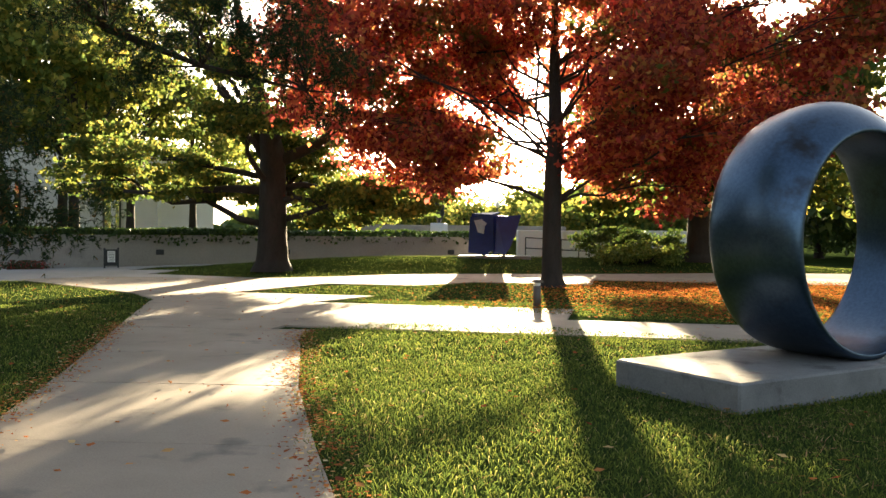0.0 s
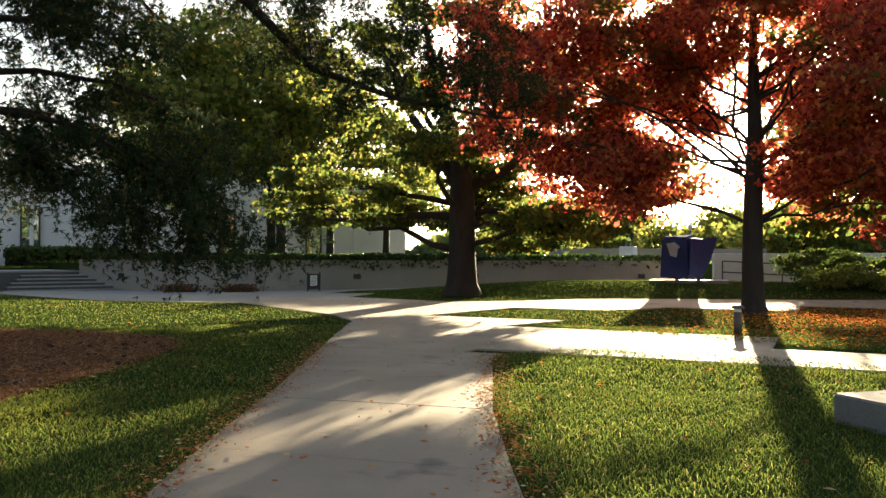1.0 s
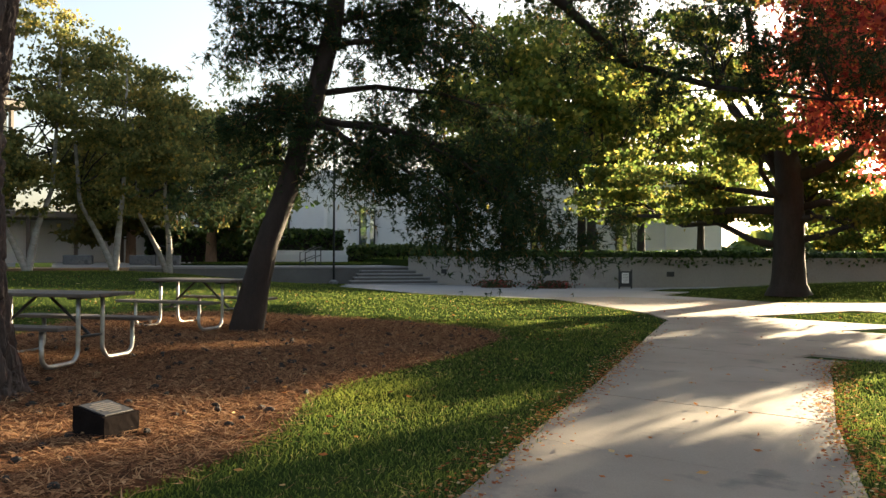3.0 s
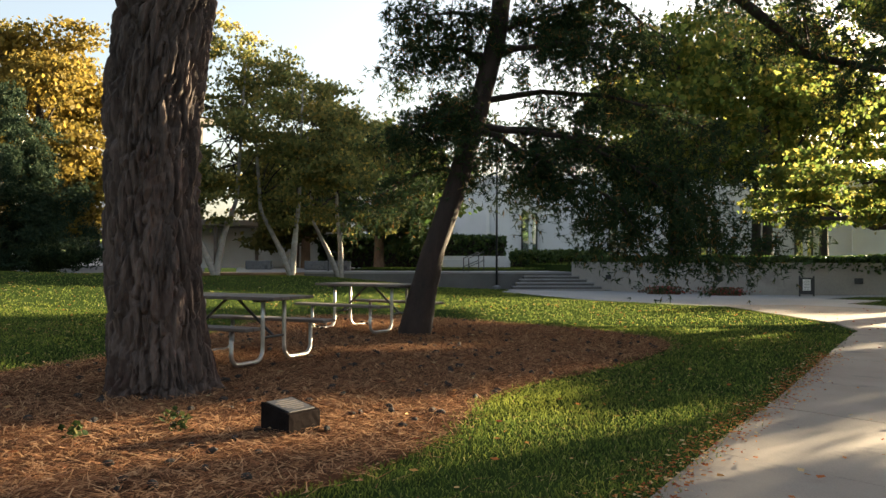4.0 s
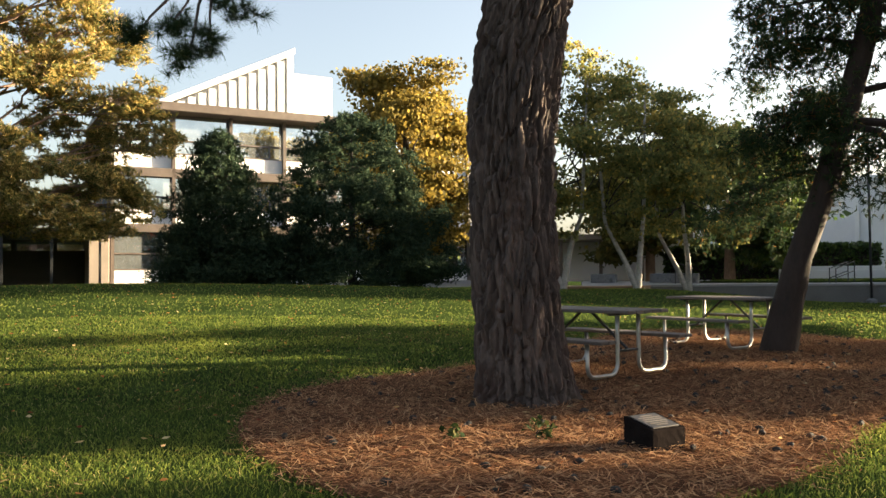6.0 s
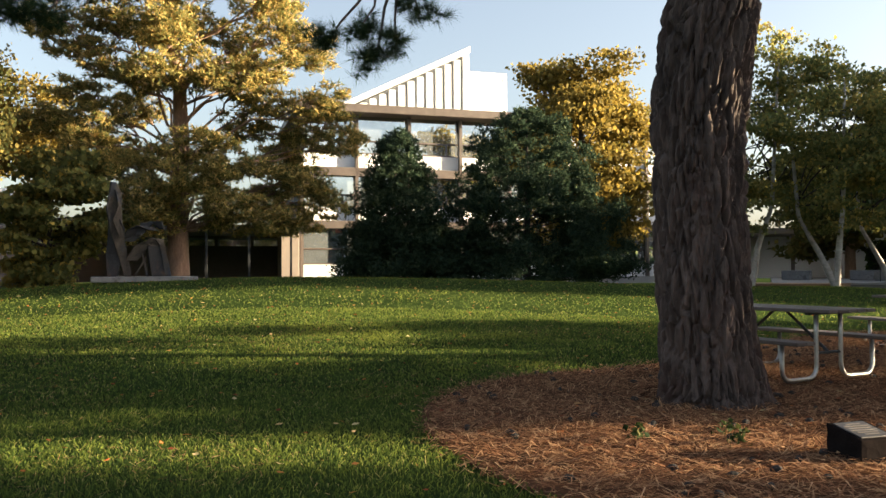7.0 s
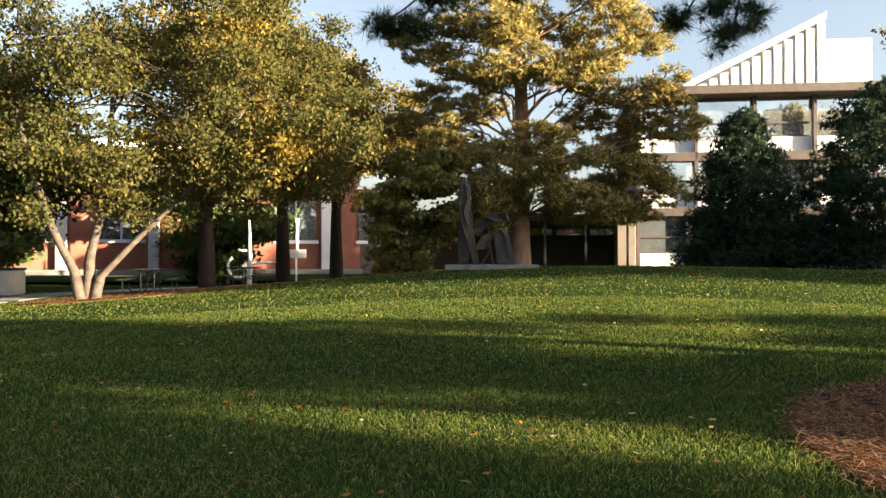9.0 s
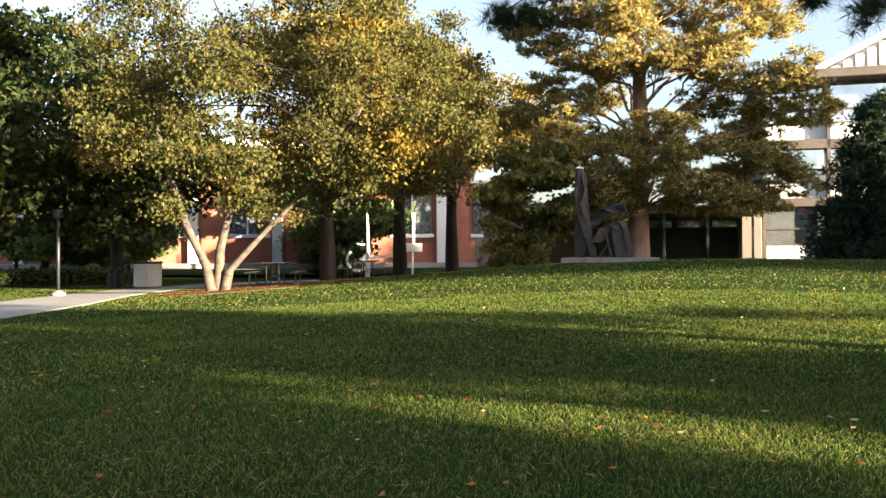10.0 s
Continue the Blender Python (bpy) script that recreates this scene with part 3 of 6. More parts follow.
def broadleaf(name, base, trunk, radii, blobs, n, size, leaf, bark, label, category="tree", limb_r=0.09, sag=0.08, low=0.45, tight=0.34, droop=0.2, group="", twigs=True, knobs=0.05):
    """A leafy tree: ridged trunk, a limb out to each blob of the crown, twigs, and leaves in clumps. Places are relative to its base."""
    t = thing(name, base, label, category, group)
    part("trunk", rough_trunk(trunk, radii, knobs=knobs, seed=base[0]), bark, t, smooth=True)
    for i, b in enumerate(blobs):
        if i % 2 and len(blobs) > 14:
            continue
        limbs = Shell()
        c = Vector(b[:3])
        s = min(0.97, max(low, low + (1 - low) * random.random() * 0.6))
        a = along(trunk, s)
        if a.z > c.z + 0.6:
            a = along(trunk, max(0.3, low * 0.8))
        line = bend(a, c, sag)
        limbs.tube(line, list(np.linspace(limb_r, limb_r * 0.25, len(line))), 6)
        if twigs:
            for _ in range(6):
                e = c + Vector((random.uniform(-1, 1) * b[3], random.uniform(-1, 1) * b[4], random.uniform(-0.8, 0.8) * b[5])) * 0.9
                limbs.tube(bend(line[random.choice((3, 4, 5))], e, 0.05, 5), list(np.linspace(limb_r * 0.32, 0.008, 5)), 4)
        part("limb", limbs, bark, t, smooth=True)
    cloud("crown", leaves(blob_points(blobs, n, tight=tight), size, droop=droop), LEAF_FACES, leaf, t)
    return t


def needle_crown(blobs, n, length, width, leaf, parent, tight=0.3, per=7, up=0.5, hang=0.0, fine=14):
    p = blob_points(blobs, n, fine=fine, tight=tight)
    d = RNG.normal(size=(len(p), 3))
    d[:, 2] = d[:, 2] * 0.5 + up - hang
    d /= np.linalg.norm(d, axis=1)[:, None]
    return cloud("crown", tufts(p, d, length, width, per), [(0, 1, 2)], leaf, parent)


def crown_of(cx, cy, cz, rx, ry, rz, n, r0, r1, seed):
    """Blobs spread over an ellipsoid's outer part."""
    rg = random.Random(seed)
    out = []
    for i in range(n):
        u, a = rg.uniform(-1, 1), rg.uniform(0, 2 * math.pi)
        k = rg.uniform(0.55, 0.95)
        w = math.sqrt(1 - u * u)
        r = rg.uniform(r0, r1)
        out.append((cx + rx * k * w * math.cos(a), cy + ry * k * w * math.sin(a), cz + rz * k * u, r, r, r * rg.uniform(0.5, 0.75)))
    return out


def rel(p, base):
    return tuple(p[i] - base[i] for i in range(3))


def grounded(x, y, sink=0.03):
    return (x, y, hz(x, y) - sink)


# the great pine beside the walk: furrowed bark plates are modelled
def great_pine():
    base = grounded(-8.45, 1.88, 0.04)
    t = thing("pine_tree", base, "massive pine trunk with deeply furrowed grey-brown bark", "tree")
    # the stem's line, leaning a little to its north at the top
    zs = [0, 0.15, 0.6, 1.8, 2.85, 3.65, 4.15, 6.0, 9.0, 13.0]
    off = [0.05, 0.04, 0.0, -0.06, -0.06, 0.03, 0.13, 0.45, 0.7, 0.9]
    rad = [0.60, 0.535, 0.485, 0.455, 0.475, 0.485, 0.48, 0.40, 0.30, 0.08]
    sides, rows = 180, 290
    sh = Shell()
    for i in range(rows):
        z = 4.7 * i / (rows - 1) if i < rows - 24 else 4.7 * (rows - 25) / (rows - 1) + 8.4 * (i - rows + 25) / 24
        o, r = float(np.interp(z, zs, off)), float(np.interp(z, zs, rad))
        for j in range(sides):
            a = 2 * math.pi * j / sides
            flare = 1 + (0.10 * math.exp(-z / 0.22) * math.sin(a * 5 + 1.0))
            q = Vector((math.cos(a) * r, math.sin(a) * r, z))
            wz = z + 0.16 * noise.noise((q.x * 5, q.y * 5, z * 2))
            sway = 0.55 * noise.noise((q.x * 3, q.y * 3, z * 2.2)) + 0.3 * noise.noise((q.x * 9, q.y * 9, z * 7 + 4))
            (f1, f2, *_), _ = noise.voronoi((q.x * 13 + sway, q.y * 13 - sway, wz * 1.7))
            plate = min(1.0, (f2 - f1) * 2.6)
            split = 1 - min(1.0, abs(noise.noise((q.x * 9 + sway, q.y * 9 + sway, z * 0.9 + 7))) * 6)
            chip = abs(noise.noise((q.x * 40, q.y * 40, z * 10)))
            d = -0.066 * (1 - plate) ** 1.2 - 0.034 * split - 0.024 * chip + 0.012 * noise.noise((q.x * 12, q.y * 12, z * 4)) + 0.02 * noise.noise((q.x * 2.2, q.y * 2.2, z * 1.3))
            sh.v.append((0.44 * o + math.cos(a) * (r * flare + d), 0.90 * o + math.sin(a) * (r * flare + d), z))
    sh.f = [(i * sides + j, i * sides + (j + 1) % sides, (i + 1) * sides + (j + 1) % sides, (i + 1) * sides + j) for i in range(rows - 1) for j in range(sides)]
    part("trunk", sh, BARK_PINE, t, smooth=False)
    tips = [rel((-7.2, -1.3, 3.5), base), rel((-7.25, -1.01, 3.35), base), rel((-7.14, -1.59, 3.33), base), rel((-7.37, -0.83, 3.65), base), rel((-7.22, -1.21, 3.16), base)]
    bough = bend((0.3, 0.5, 5.6), rel((-7.45, -1.04, 4.23), base), 0.10, 9, 0.02)
    limbs = Shell()
    limbs.tube(bough, list(np.linspace(0.10, 0.025, 9)), 8)
    for e in tips:
        limbs.tube(bend(bough[-1], e, -0.05, 5, 0.05), [0.02, 0.017, 0.014, 0.011, 0.008], 5)
    part("limb", limbs, BARK_PINE, t, smooth=True)
    limbs = Shell()
    tips2 = [rel((-6.17, -3.88, 3.42), base), rel((-6.28, -3.7, 3.37), base), rel((-6.46, -3.61, 3.59), base)]
    bough2 = bend((0.2, 0.4, 6.0), rel((-6.65, -3.46, 3.99), base), 0.12, 9, 0.02)
    limbs.tube(bough2, list(np.linspace(0.09, 0.02, 9)), 8)
    for e in tips2:
        limbs.tube(bend(bough2[-1], e, -0.05, 5, 0.05), [0.018, 0.015, 0.012, 0.01, 0.007], 5)
    part("limb", limbs, BARK_PINE, t, smooth=True)
    # Unseen crown the trunk implies; kept wide to block sky light over the lawn.
    high = []
    for k in range(30):
        a, z = k * 2.4, 7.6 + 0.17 * k
        ln = 4.8 - 0.11 * k
        e = (0.3 + math.cos(a) * ln, 0.6 + math.sin(a) * ln, z + 0.9)
        line = bend((0.4, 0.65, z), e, 0.05)
        part("limb", Shell().tube(line, list(np.linspace(0.10, 0.02, 7)), 6), BARK_PINE, t, smooth=True)
        for q in (3, 4, 5, 6):
            p = Vector(line[q]) + Vector((random.uniform(-0.7, 0.7), random.uniform(-0.7, 0.7), 0.2))
            high.append((*p, 0.95, 0.95, 0.4))
    sprays = [(*p, 0.13, 0.13, 0.12) for p in tips + tips2]
    needle_crown(sprays, 520, 0.13, 0.0022, NEEDLE_DARK, t, tight=0.45, per=26, up=0.2)
    o = needle_crown(high, 9000, 0.26, 0.016, NEEDLE_DARK, t, per=6)
    o.name = "upper_crown"
    return t


great_pine()


def leaning_cedar():
    b0 = (-12.31, 6.91, 0.15)
    base = grounded(b0[0], b0[1])
    t = thing("leaning_conifer", base, "leaning dark conifer with drooping shaggy boughs and browned tips", "tree")
    pts = [rel(p, base) for p in ((-12.31, 6.9, 0.07), (-12.23, 7.03, 0.84), (-12.15, 7.17, 1.51), (-11.99, 7.52, 2.57), (-11.84, 7.85, 3.83), (-11.64, 8.15, 5.27), (-11.65, 8.3, 6.46), (-11.58, 8.40, 7.9), (-11.5, 8.5, 9.2))]
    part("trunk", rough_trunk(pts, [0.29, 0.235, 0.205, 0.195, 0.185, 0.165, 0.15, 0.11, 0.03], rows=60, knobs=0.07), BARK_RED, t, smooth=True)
    blobs = []
    spec = [((-11.8, 7.91, 3.68), (-10.22, 10.69, 2.94), 0.05), ((-11.83, 7.87, 3.58), (-9.94, 9.42, 2.22), 0.04), ((-11.75, 7.99, 4.11), (-9.96, 11.33, 3.7), 0.08),
            ((-11.64, 8.15, 4.88), (-10.01, 9.5, 4.84), 0.06), ((-11.64, 8.15, 5.27), (-11.17, 9.71, 5.73), 0.05), ((-11.77, 7.95, 4.02), (-12.24, 6.62, 3.41), 0.08), ((-11.69, 8.07, 4.79), (-12.94, 7, 5.15), 0.08),
            ((-11.64, 8.15, 5.46), (-12.1, 6.86, 5.51), 0.05), ((-11.8, 7.91, 3.83), (-12.52, 7.33, 4.09), 0.05), ((-11.83, 7.87, 3.68), (-11.25, 9.15, 2.67), 0.05), ((-11.83, 7.87, 3.68), (-9.57, 10.61, 2.14), 0.10),
            ((-11.58, 8.23, 6.13), (-10.07, 10.55, 5.17), 0.1), ((-11.58, 8.23, 6.81), (-10.41, 9.05, 6.35), 0.05), ((-11.52, 8.31, 7.29), (-12.35, 7.23, 6.91), 0.05), ((-11.52, 8.46, 8.2), (-10.85, 8.65, 8.1), 0.05), ((-11.83, 7.87, 2.96), (-13.35, 6.64, 2.44), 0.1)]
    for a, b, sag in spec:
        line = bend(rel(a, base), rel(b, base), sag, 8, 0.03)
        bough = part("limb", Shell().tube(line, list(np.linspace(0.06, 0.014, 8)), 7), BARK_RED, t, smooth=True)
        for s in (2, 3, 4, 5, 6, 7):
            p = Vector(line[s])
            for _ in range(2):
                e = p + Vector((random.uniform(-0.6, 0.6), random.uniform(-0.6, 0.6), random.uniform(-0.5, 0.15)))
                part("twig", Shell().tube([p, p.lerp(e, 0.5) + Vector((0, 0, 0.05)), e], [0.016, 0.011, 0.005], 4), BARK_RED, bough, smooth=True)
                blobs.append((*e, 0.34, 0.34, 0.24))
            blobs.append((p.x, p.y, p.z - 0.05, 0.42, 0.42, 0.26))
    # the thick drooping mass on the path side
    for q in ((-10.82, 9.65, 3.14), (-10.24, 9.83, 2.62), (-10.01, 10.34, 2.34), (-11.36, 9.49, 4.17), (-10.87, 10.19, 3.95), (-11.39, 9.91, 4.82), (-10.34, 10.44, 3.12), (-9.58, 10.87, 1.96), (-9.96, 10.8, 2.73), (-10.34, 9.44, 1.87), (-9.68, 10.11, 1.68), (-11.61, 9.34, 5.71), (-11.27, 10.05, 5.41), (-11.74, 8.69, 3.48), (-11.54, 8.78, 2.58), (-9.44, 11.5, 3.36), (-10.66, 9.83, 1.9), (-10.18, 10.47, 1.71), (-9.72, 11.16, 1.61), (-9.22, 11.83, 1.72), (-10.53, 10.26, 2.46), (-10.02, 10.89, 2.27), (-9.52, 11.72, 2.39), (-8.99, 12.38, 1.88)):
        blobs.append((*rel(q, base), 0.62, 0.62, 0.42))
    # the long limb that sweeps over the fork
    sweep = [rel(p, base) for p in ((-11.38, 8.66, 7.89), (-10.61, 10.32, 7.13), (-9.65, 11.87, 5.97), (-9.02, 12.97, 4.96), (-7.92, 14.24, 4.53), (-6.35, 15.54, 4.24))]
    bough = part("limb", Shell().tube(sweep, [0.12, 0.11, 0.095, 0.075, 0.055, 0.02], 8), BARK_RED, t, smooth=True)
    for p in sweep[2:]:
        for _ in range(9):
            e = Vector(p) + Vector((random.uniform(-1.1, 1.1), random.uniform(-1.1, 1.1), random.uniform(-0.3, 1.3)))
            part("twig", Shell().tube(bend(p, e, 0.05, 5), [0.03, 0.02, 0.015, 0.01, 0.006], 4), BARK_RED, bough, smooth=True)
            blobs.append((*e, 0.5, 0.5, 0.33))
    for q in ((-8.72, 13.29, 5.57), (-7.74, 14.12, 5.77), (-6.62, 14.88, 5.51), (-5.96, 15.37, 4.86), (-7.09, 14.67, 5.02), (-8.29, 13.8, 6.46), (-6.34, 15, 6.23), (-9.36, 12.36, 6.24)):
        blobs.append((*rel(q, base), 0.7, 0.7, 0.45))
    # short needles set along strands that hang from the twigs
    root = blob_points(blobs, 6000, fine=18, tight=0.24)
    n, k = len(root), 6
    fall = 0.16 + 0.5 * RNG.random((n, 1)) ** 1.6
    drift = RNG.normal(size=(n, 2)) * 0.16
    strand = []
    for i in range(k):
        u = i / (k - 1)
        strand.append(root + np.concatenate([drift * u, -fall * u ** 1.5 + 0.05 * math.sin(3 * u)], 1) + RNG.normal(size=(n, 3)) * 0.02)
    pts = np.concatenate(strand)
    d = RNG.normal(size=(len(pts), 3))
    d[:, 2] -= 0.7
    d /= np.linalg.norm(d, axis=1)[:, None]
    cloud("crown", tufts(pts, d, 0.12, 0.011, 5), [(0, 1, 2)], NEEDLE_CEDAR, t)


leaning_cedar()


def oak():
    b0 = (-11.74, 25.76, 0.31)
    base = grounded(b0[0], b0[1])
    pts = [(0, 0, 0), (0, 0, 0.4), (0.0, 0, 1.2), (0.02, 0, 2.6), (0.0, 0, 4.0), (-0.6, 0.2, 6.0), (-1.2, 0.2, 8.0), (-1.5, 0, 9.8)]
    blobs = []
    for q in ((430, 205), (540, 250), (470, 260), (500, 200), (560, 180), (230, 330), (150, 330), (350, 330), (520, 300), (580, 320), (640, 340), (690, 350), (560, 370), (420, 350),
              (610, 365), (720, 350), (360, 90), (450, 130), (330, 20), (420, -40), (540, -20), (200, 260), (300, 290)):
        d = 28 + random.uniform(-2.5, 2.5)
        if abs(q[0] - 482) < 120 and q[1] > 235:
            d = 28 + random.uniform(1.4, 3.0)
        blobs.append((*rel(tuple(np.add(b0, oak_at(q, d))), base), 1.25, 1.25, 0.62))
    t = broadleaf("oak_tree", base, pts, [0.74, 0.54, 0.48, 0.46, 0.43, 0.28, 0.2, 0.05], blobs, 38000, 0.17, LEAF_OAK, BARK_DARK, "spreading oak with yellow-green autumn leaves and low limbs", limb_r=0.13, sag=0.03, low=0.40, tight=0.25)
    # the long low limbs and the fork
    for line, r in (([(0, 2.7), (-1.2, 2.78), (-2.6, 2.72), (-3.8, 2.60), (-4.9, 2.66)], 0.16), ([(0.2, 2.75), (1.0, 2.95), (2.0, 2.75), (3.2, 2.45)], 0.14), ([(0.0, 3.6), (0.8, 4.0), (1.5, 4.3), (2.6, 5.2), (3.4, 6.4)], 0.24), ([(-0.2, 4.2), (-1.2, 5.4), (-2.0, 6.6), (-2.8, 8.4)], 0.2)):
        part("limb", Shell().tube([(0.955 * a, 0.295 * a, z) for a, z in line], list(np.linspace(r, r * 0.35, len(line))), 9), BARK_DARK, t, smooth=True)
    return t


def oak_at(q, d):
    """A spot of the oak's crown: sideways and upward from its foot, d metres off."""
    px = (q[0] - 482) / 1432 * 28
    up = (470 - q[1]) / 1432 * d
    return (0.955 * px - 0.3 * (d - 28), 0.295 * px + 0.95 * (d - 28), up)


oak()


def maple():
    b0 = (-2, 22.27, 0)
    base = grounded(b0[0], b0[1])
    k = 22.2 / 1432
    pts = [(0, 0, 0), (0, 0, 0.3), (-0.02, 0, 1.5), (0.0, 0, 3.0), (0.05, 0, 4.5), (0.0, 0, 6.5), (0.05, 0, 9.0)]
    blobs = []
    for x, y in ((720, 60), (640, 130), (700, 190), (770, 230), (720, 280), (830, 290), (640, 250), (800, 110), (850, 180), (880, 60), (1020, 120), (1320, -10), (1410, 0), (1080, -20), (1130, 60), (1240, 0), (1480, 90), (1540, 30), (660, 30), (700, 110), (760, 160), (740, 10), (660, 200), (820, 40), (1040, 60), (1090, 130), (1180, 90), (1280, 60), (1380, 110), (1450, 60), (1310, 180),
                 (1220, 200), (1120, 230), (1250, 290), (1200, 330), (1310, 260), (1400, 200), (1060, 260), (980, 30), (600, 60), (560, 20), (520, 40), (1480, 10), (700, -60), (860, -80), (1020, -100), (1200, -60), (1360, -60), (900, -200), (1100, -220), (1250, -160),
                 (760, -170), (1160, 20), (960, -40), (790, 20), (1230, 140), (850, 110), (790, 290), (1040, 290), (940, 40), (560, 110), (610, 190), (1140, 170)):
        d = random.uniform(-2.6, 2.6)
        blobs.append(((x - 977) * k, d, (508 - y) * k, 0.95, 1.2, 0.85))
    # low boughs at the back and front, seen through the crown
    for x, y, d in ((1130, 260, -1.5), (1060, 290, 1.5), (800, 300, 2.0), (700, 250, -2.0)):
        blobs.append(((x - 977) * k, d, (508 - y) * k, 0.8, 0.9, 0.45))
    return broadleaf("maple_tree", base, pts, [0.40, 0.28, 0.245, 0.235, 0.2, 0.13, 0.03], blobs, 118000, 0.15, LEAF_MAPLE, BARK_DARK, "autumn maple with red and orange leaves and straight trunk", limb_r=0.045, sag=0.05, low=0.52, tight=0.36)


maple()


def second_shade_tree():
    """The dark trunk behind the ring, with green and red leaves."""
    b0 = (2.55, 31.2, 0.59)
    base = grounded(b0[0], b0[1])
    pts = [(0, 0, 0), (0, 0, 0.3), (0, 0, 1.5), (0, 0, 3.2), (0.1, 0, 5.5), (0, 0, 8.5)]
    blobs = crown_of(0.5, 0, 5.4, 5.2, 4.0, 3.0, 22, 1.1, 1.6, 3) + [(-2.5, 0, 2.5, 1.2, 1.2, 0.6), (-3.6, 0.5, 2.3, 1.2, 1.0, 0.5), (3.5, -0.5, 2.7, 1.4, 1.2, 0.7), (5, -1, 2.2, 1.3, 1.2, 0.6), (6.2, -1, 1.7, 1.0, 1.0, 0.5)]
    broadleaf("shade_tree", base, pts, [0.62, 0.46, 0.42, 0.40, 0.25, 0.05], blobs, 24000, 0.26, LEAF_OAK, BARK_DARK, "broad shade tree with green and yellow leaves", limb_r=0.1, low=0.4)


second_shade_tree()


def far_pine():
    b0 = (-28.84, -12.17, 1.1)
    base = grounded(b0[0], b0[1])
    k = 31 / 1432
    t = thing("far_pine_tree", base, "tall pine with orange bark and sunlit golden needle clumps", "tree")
    pts = [(0, 0, 0), (0, 0, 1.2), (0, 0.05, 3.0), (0, 0.1, 5.0), (0, 0.05, 7.0), (0, -0.3, 9.5), (0, -0.5, 12.0), (0, -0.5, 15.0)]
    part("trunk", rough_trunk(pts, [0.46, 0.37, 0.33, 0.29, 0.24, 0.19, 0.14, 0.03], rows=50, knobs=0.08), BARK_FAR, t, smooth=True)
    blobs = []
    # spots are sideways and upward from the foot
    for x, y in ((280, 230), (250, 215), (300, 170), (350, 210), (330, 260), (300, 280), (390, 300), (420, 345), (440, 385), (400, 370), (560, 360), (620, 380), (660, 385), (600, 340), (540, 380), (690, 310), (650, 320), (740, 240), (720, 210), (670, 250), (620, 270),
                 (580, 220), (620, 185), (690, 190), (560, 300), (520, 320), (380, 130), (300, 90), (270, 60), (330, 40), (390, 70), (420, 30), (500, 40), (560, 60), (600, 30), (640, 60), (680, 80), (620, 130), (560, 120), (470, 80), (520, 160), (440, 150), (350, 0), (450, -40), (560, -40), (640, 0),
                 (400, -90), (520, -110), (480, -180), (380, 180), (290, 320), (360, 260), (450, 270), (590, 160), (700, 350), (510, 260)):
        y_off, z = (x - 468) * k, (487 - y) * k
        d = random.uniform(-2.2, 2.2) * (1 - abs(y_off) / 9)
        c = (-0.96 * d - 0.24 * y_off, 0.96 * y_off - 0.24 * d, z)
        a = along(pts, min(0.93, max(0.2, (z - 0.8) / 15)))
        line = bend(a, c, 0.06, 7, 0.09)
        limbs = Shell()
        limbs.tube(line, list(np.linspace(0.06, 0.018, 7)), 6)
        blobs.append((*c, 0.85, 0.95, 0.6))
        for _ in range(3):
            e = Vector(c) + Vector((random.uniform(-0.7, 0.7), random.uniform(-0.8, 0.8), random.uniform(-0.25, 0.4)))
            limbs.tube([line[4], Vector(line[4]).lerp(e, 0.5), e], [0.03, 0.02, 0.01], 4)
            blobs.append((*e, 0.62, 0.68, 0.42))
        part("limb", limbs, BARK_FAR, t, smooth=True)
    for y_off, z, d in ((-0.6, 10.6, -1.6), (0.5, 9.6, -1.4), (-0.3, 8.7, -1.6), (0.7, 7.7, -1.5), (-0.9, 7.3, -1.3), (0.2, 3.7, -1.6), (-0.8, 3.2, -1.4), (0.9, 3.0, -1.5), (-0.2, 4.6, -1.3), (0.0, 12.2, -1.0)):
        c = (-0.96 * d - 0.24 * y_off, 0.96 * y_off - 0.24 * d, z)
        part("limb", Shell().tube(bend(along(pts, min(0.93, z / 15)), c, 0.05, 6, 0.06), list(np.linspace(0.05, 0.015, 6)), 6), BARK_FAR, t, smooth=True)
        blobs.append((*c, 0.95, 1.0, 0.55))
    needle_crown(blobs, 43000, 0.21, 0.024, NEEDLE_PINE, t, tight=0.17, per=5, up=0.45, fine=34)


far_pine()


def cone_tree(name, b0, tall, wide, leaf, label, n=5200, seed=1, top_power=0.8, length=0.3):
    base = grounded(b0[0], b0[1])
    t = thing(name, base, label, "tree")
    part("trunk", rough_trunk([(0, 0, 0), (0, 0, tall * 0.5), (0, 0, tall * 0.97)], [0.2, 0.12, 0.02], 12, 14), BARK_DARK, t, smooth=True)
    rg = random.Random(seed)
    limbs, blobs = Shell(), []
    for i in range(430):
        s = rg.random() ** 1.15
        z = 0.3 + s * (tall - 0.5)
        r = wide * (1 - s) ** top_power * rg.uniform(0.45, 1.0)
        a = rg.uniform(0, 2 * math.pi)
        e = (r * math.cos(a), r * math.sin(a), z + 0.15 * r)
        if i % 7 == 0:
            limbs.tube(bend((0, 0, z), e, 0.03, 4), [0.03, 0.025, 0.015, 0.006], 4)
        q = 0.20 + 0.24 * (1 - s)
        blobs.append((*e, q, q, q * 1.25))
    tagged(part("inner_branchwork", limbs, BARK_DARK, t, smooth=True), kind="stuff")
    needle_crown(blobs, n * 2, length * 0.7, 0.027, leaf, t, tight=0.5, per=5, up=0.7)
    return t


cone_tree("young_conifer", (-35.96, -5.08, 0.62), 7.2, 2.6, NEEDLE_BLUE, "dense dark green young conifer", seed=4, top_power=0.5, n=8500)
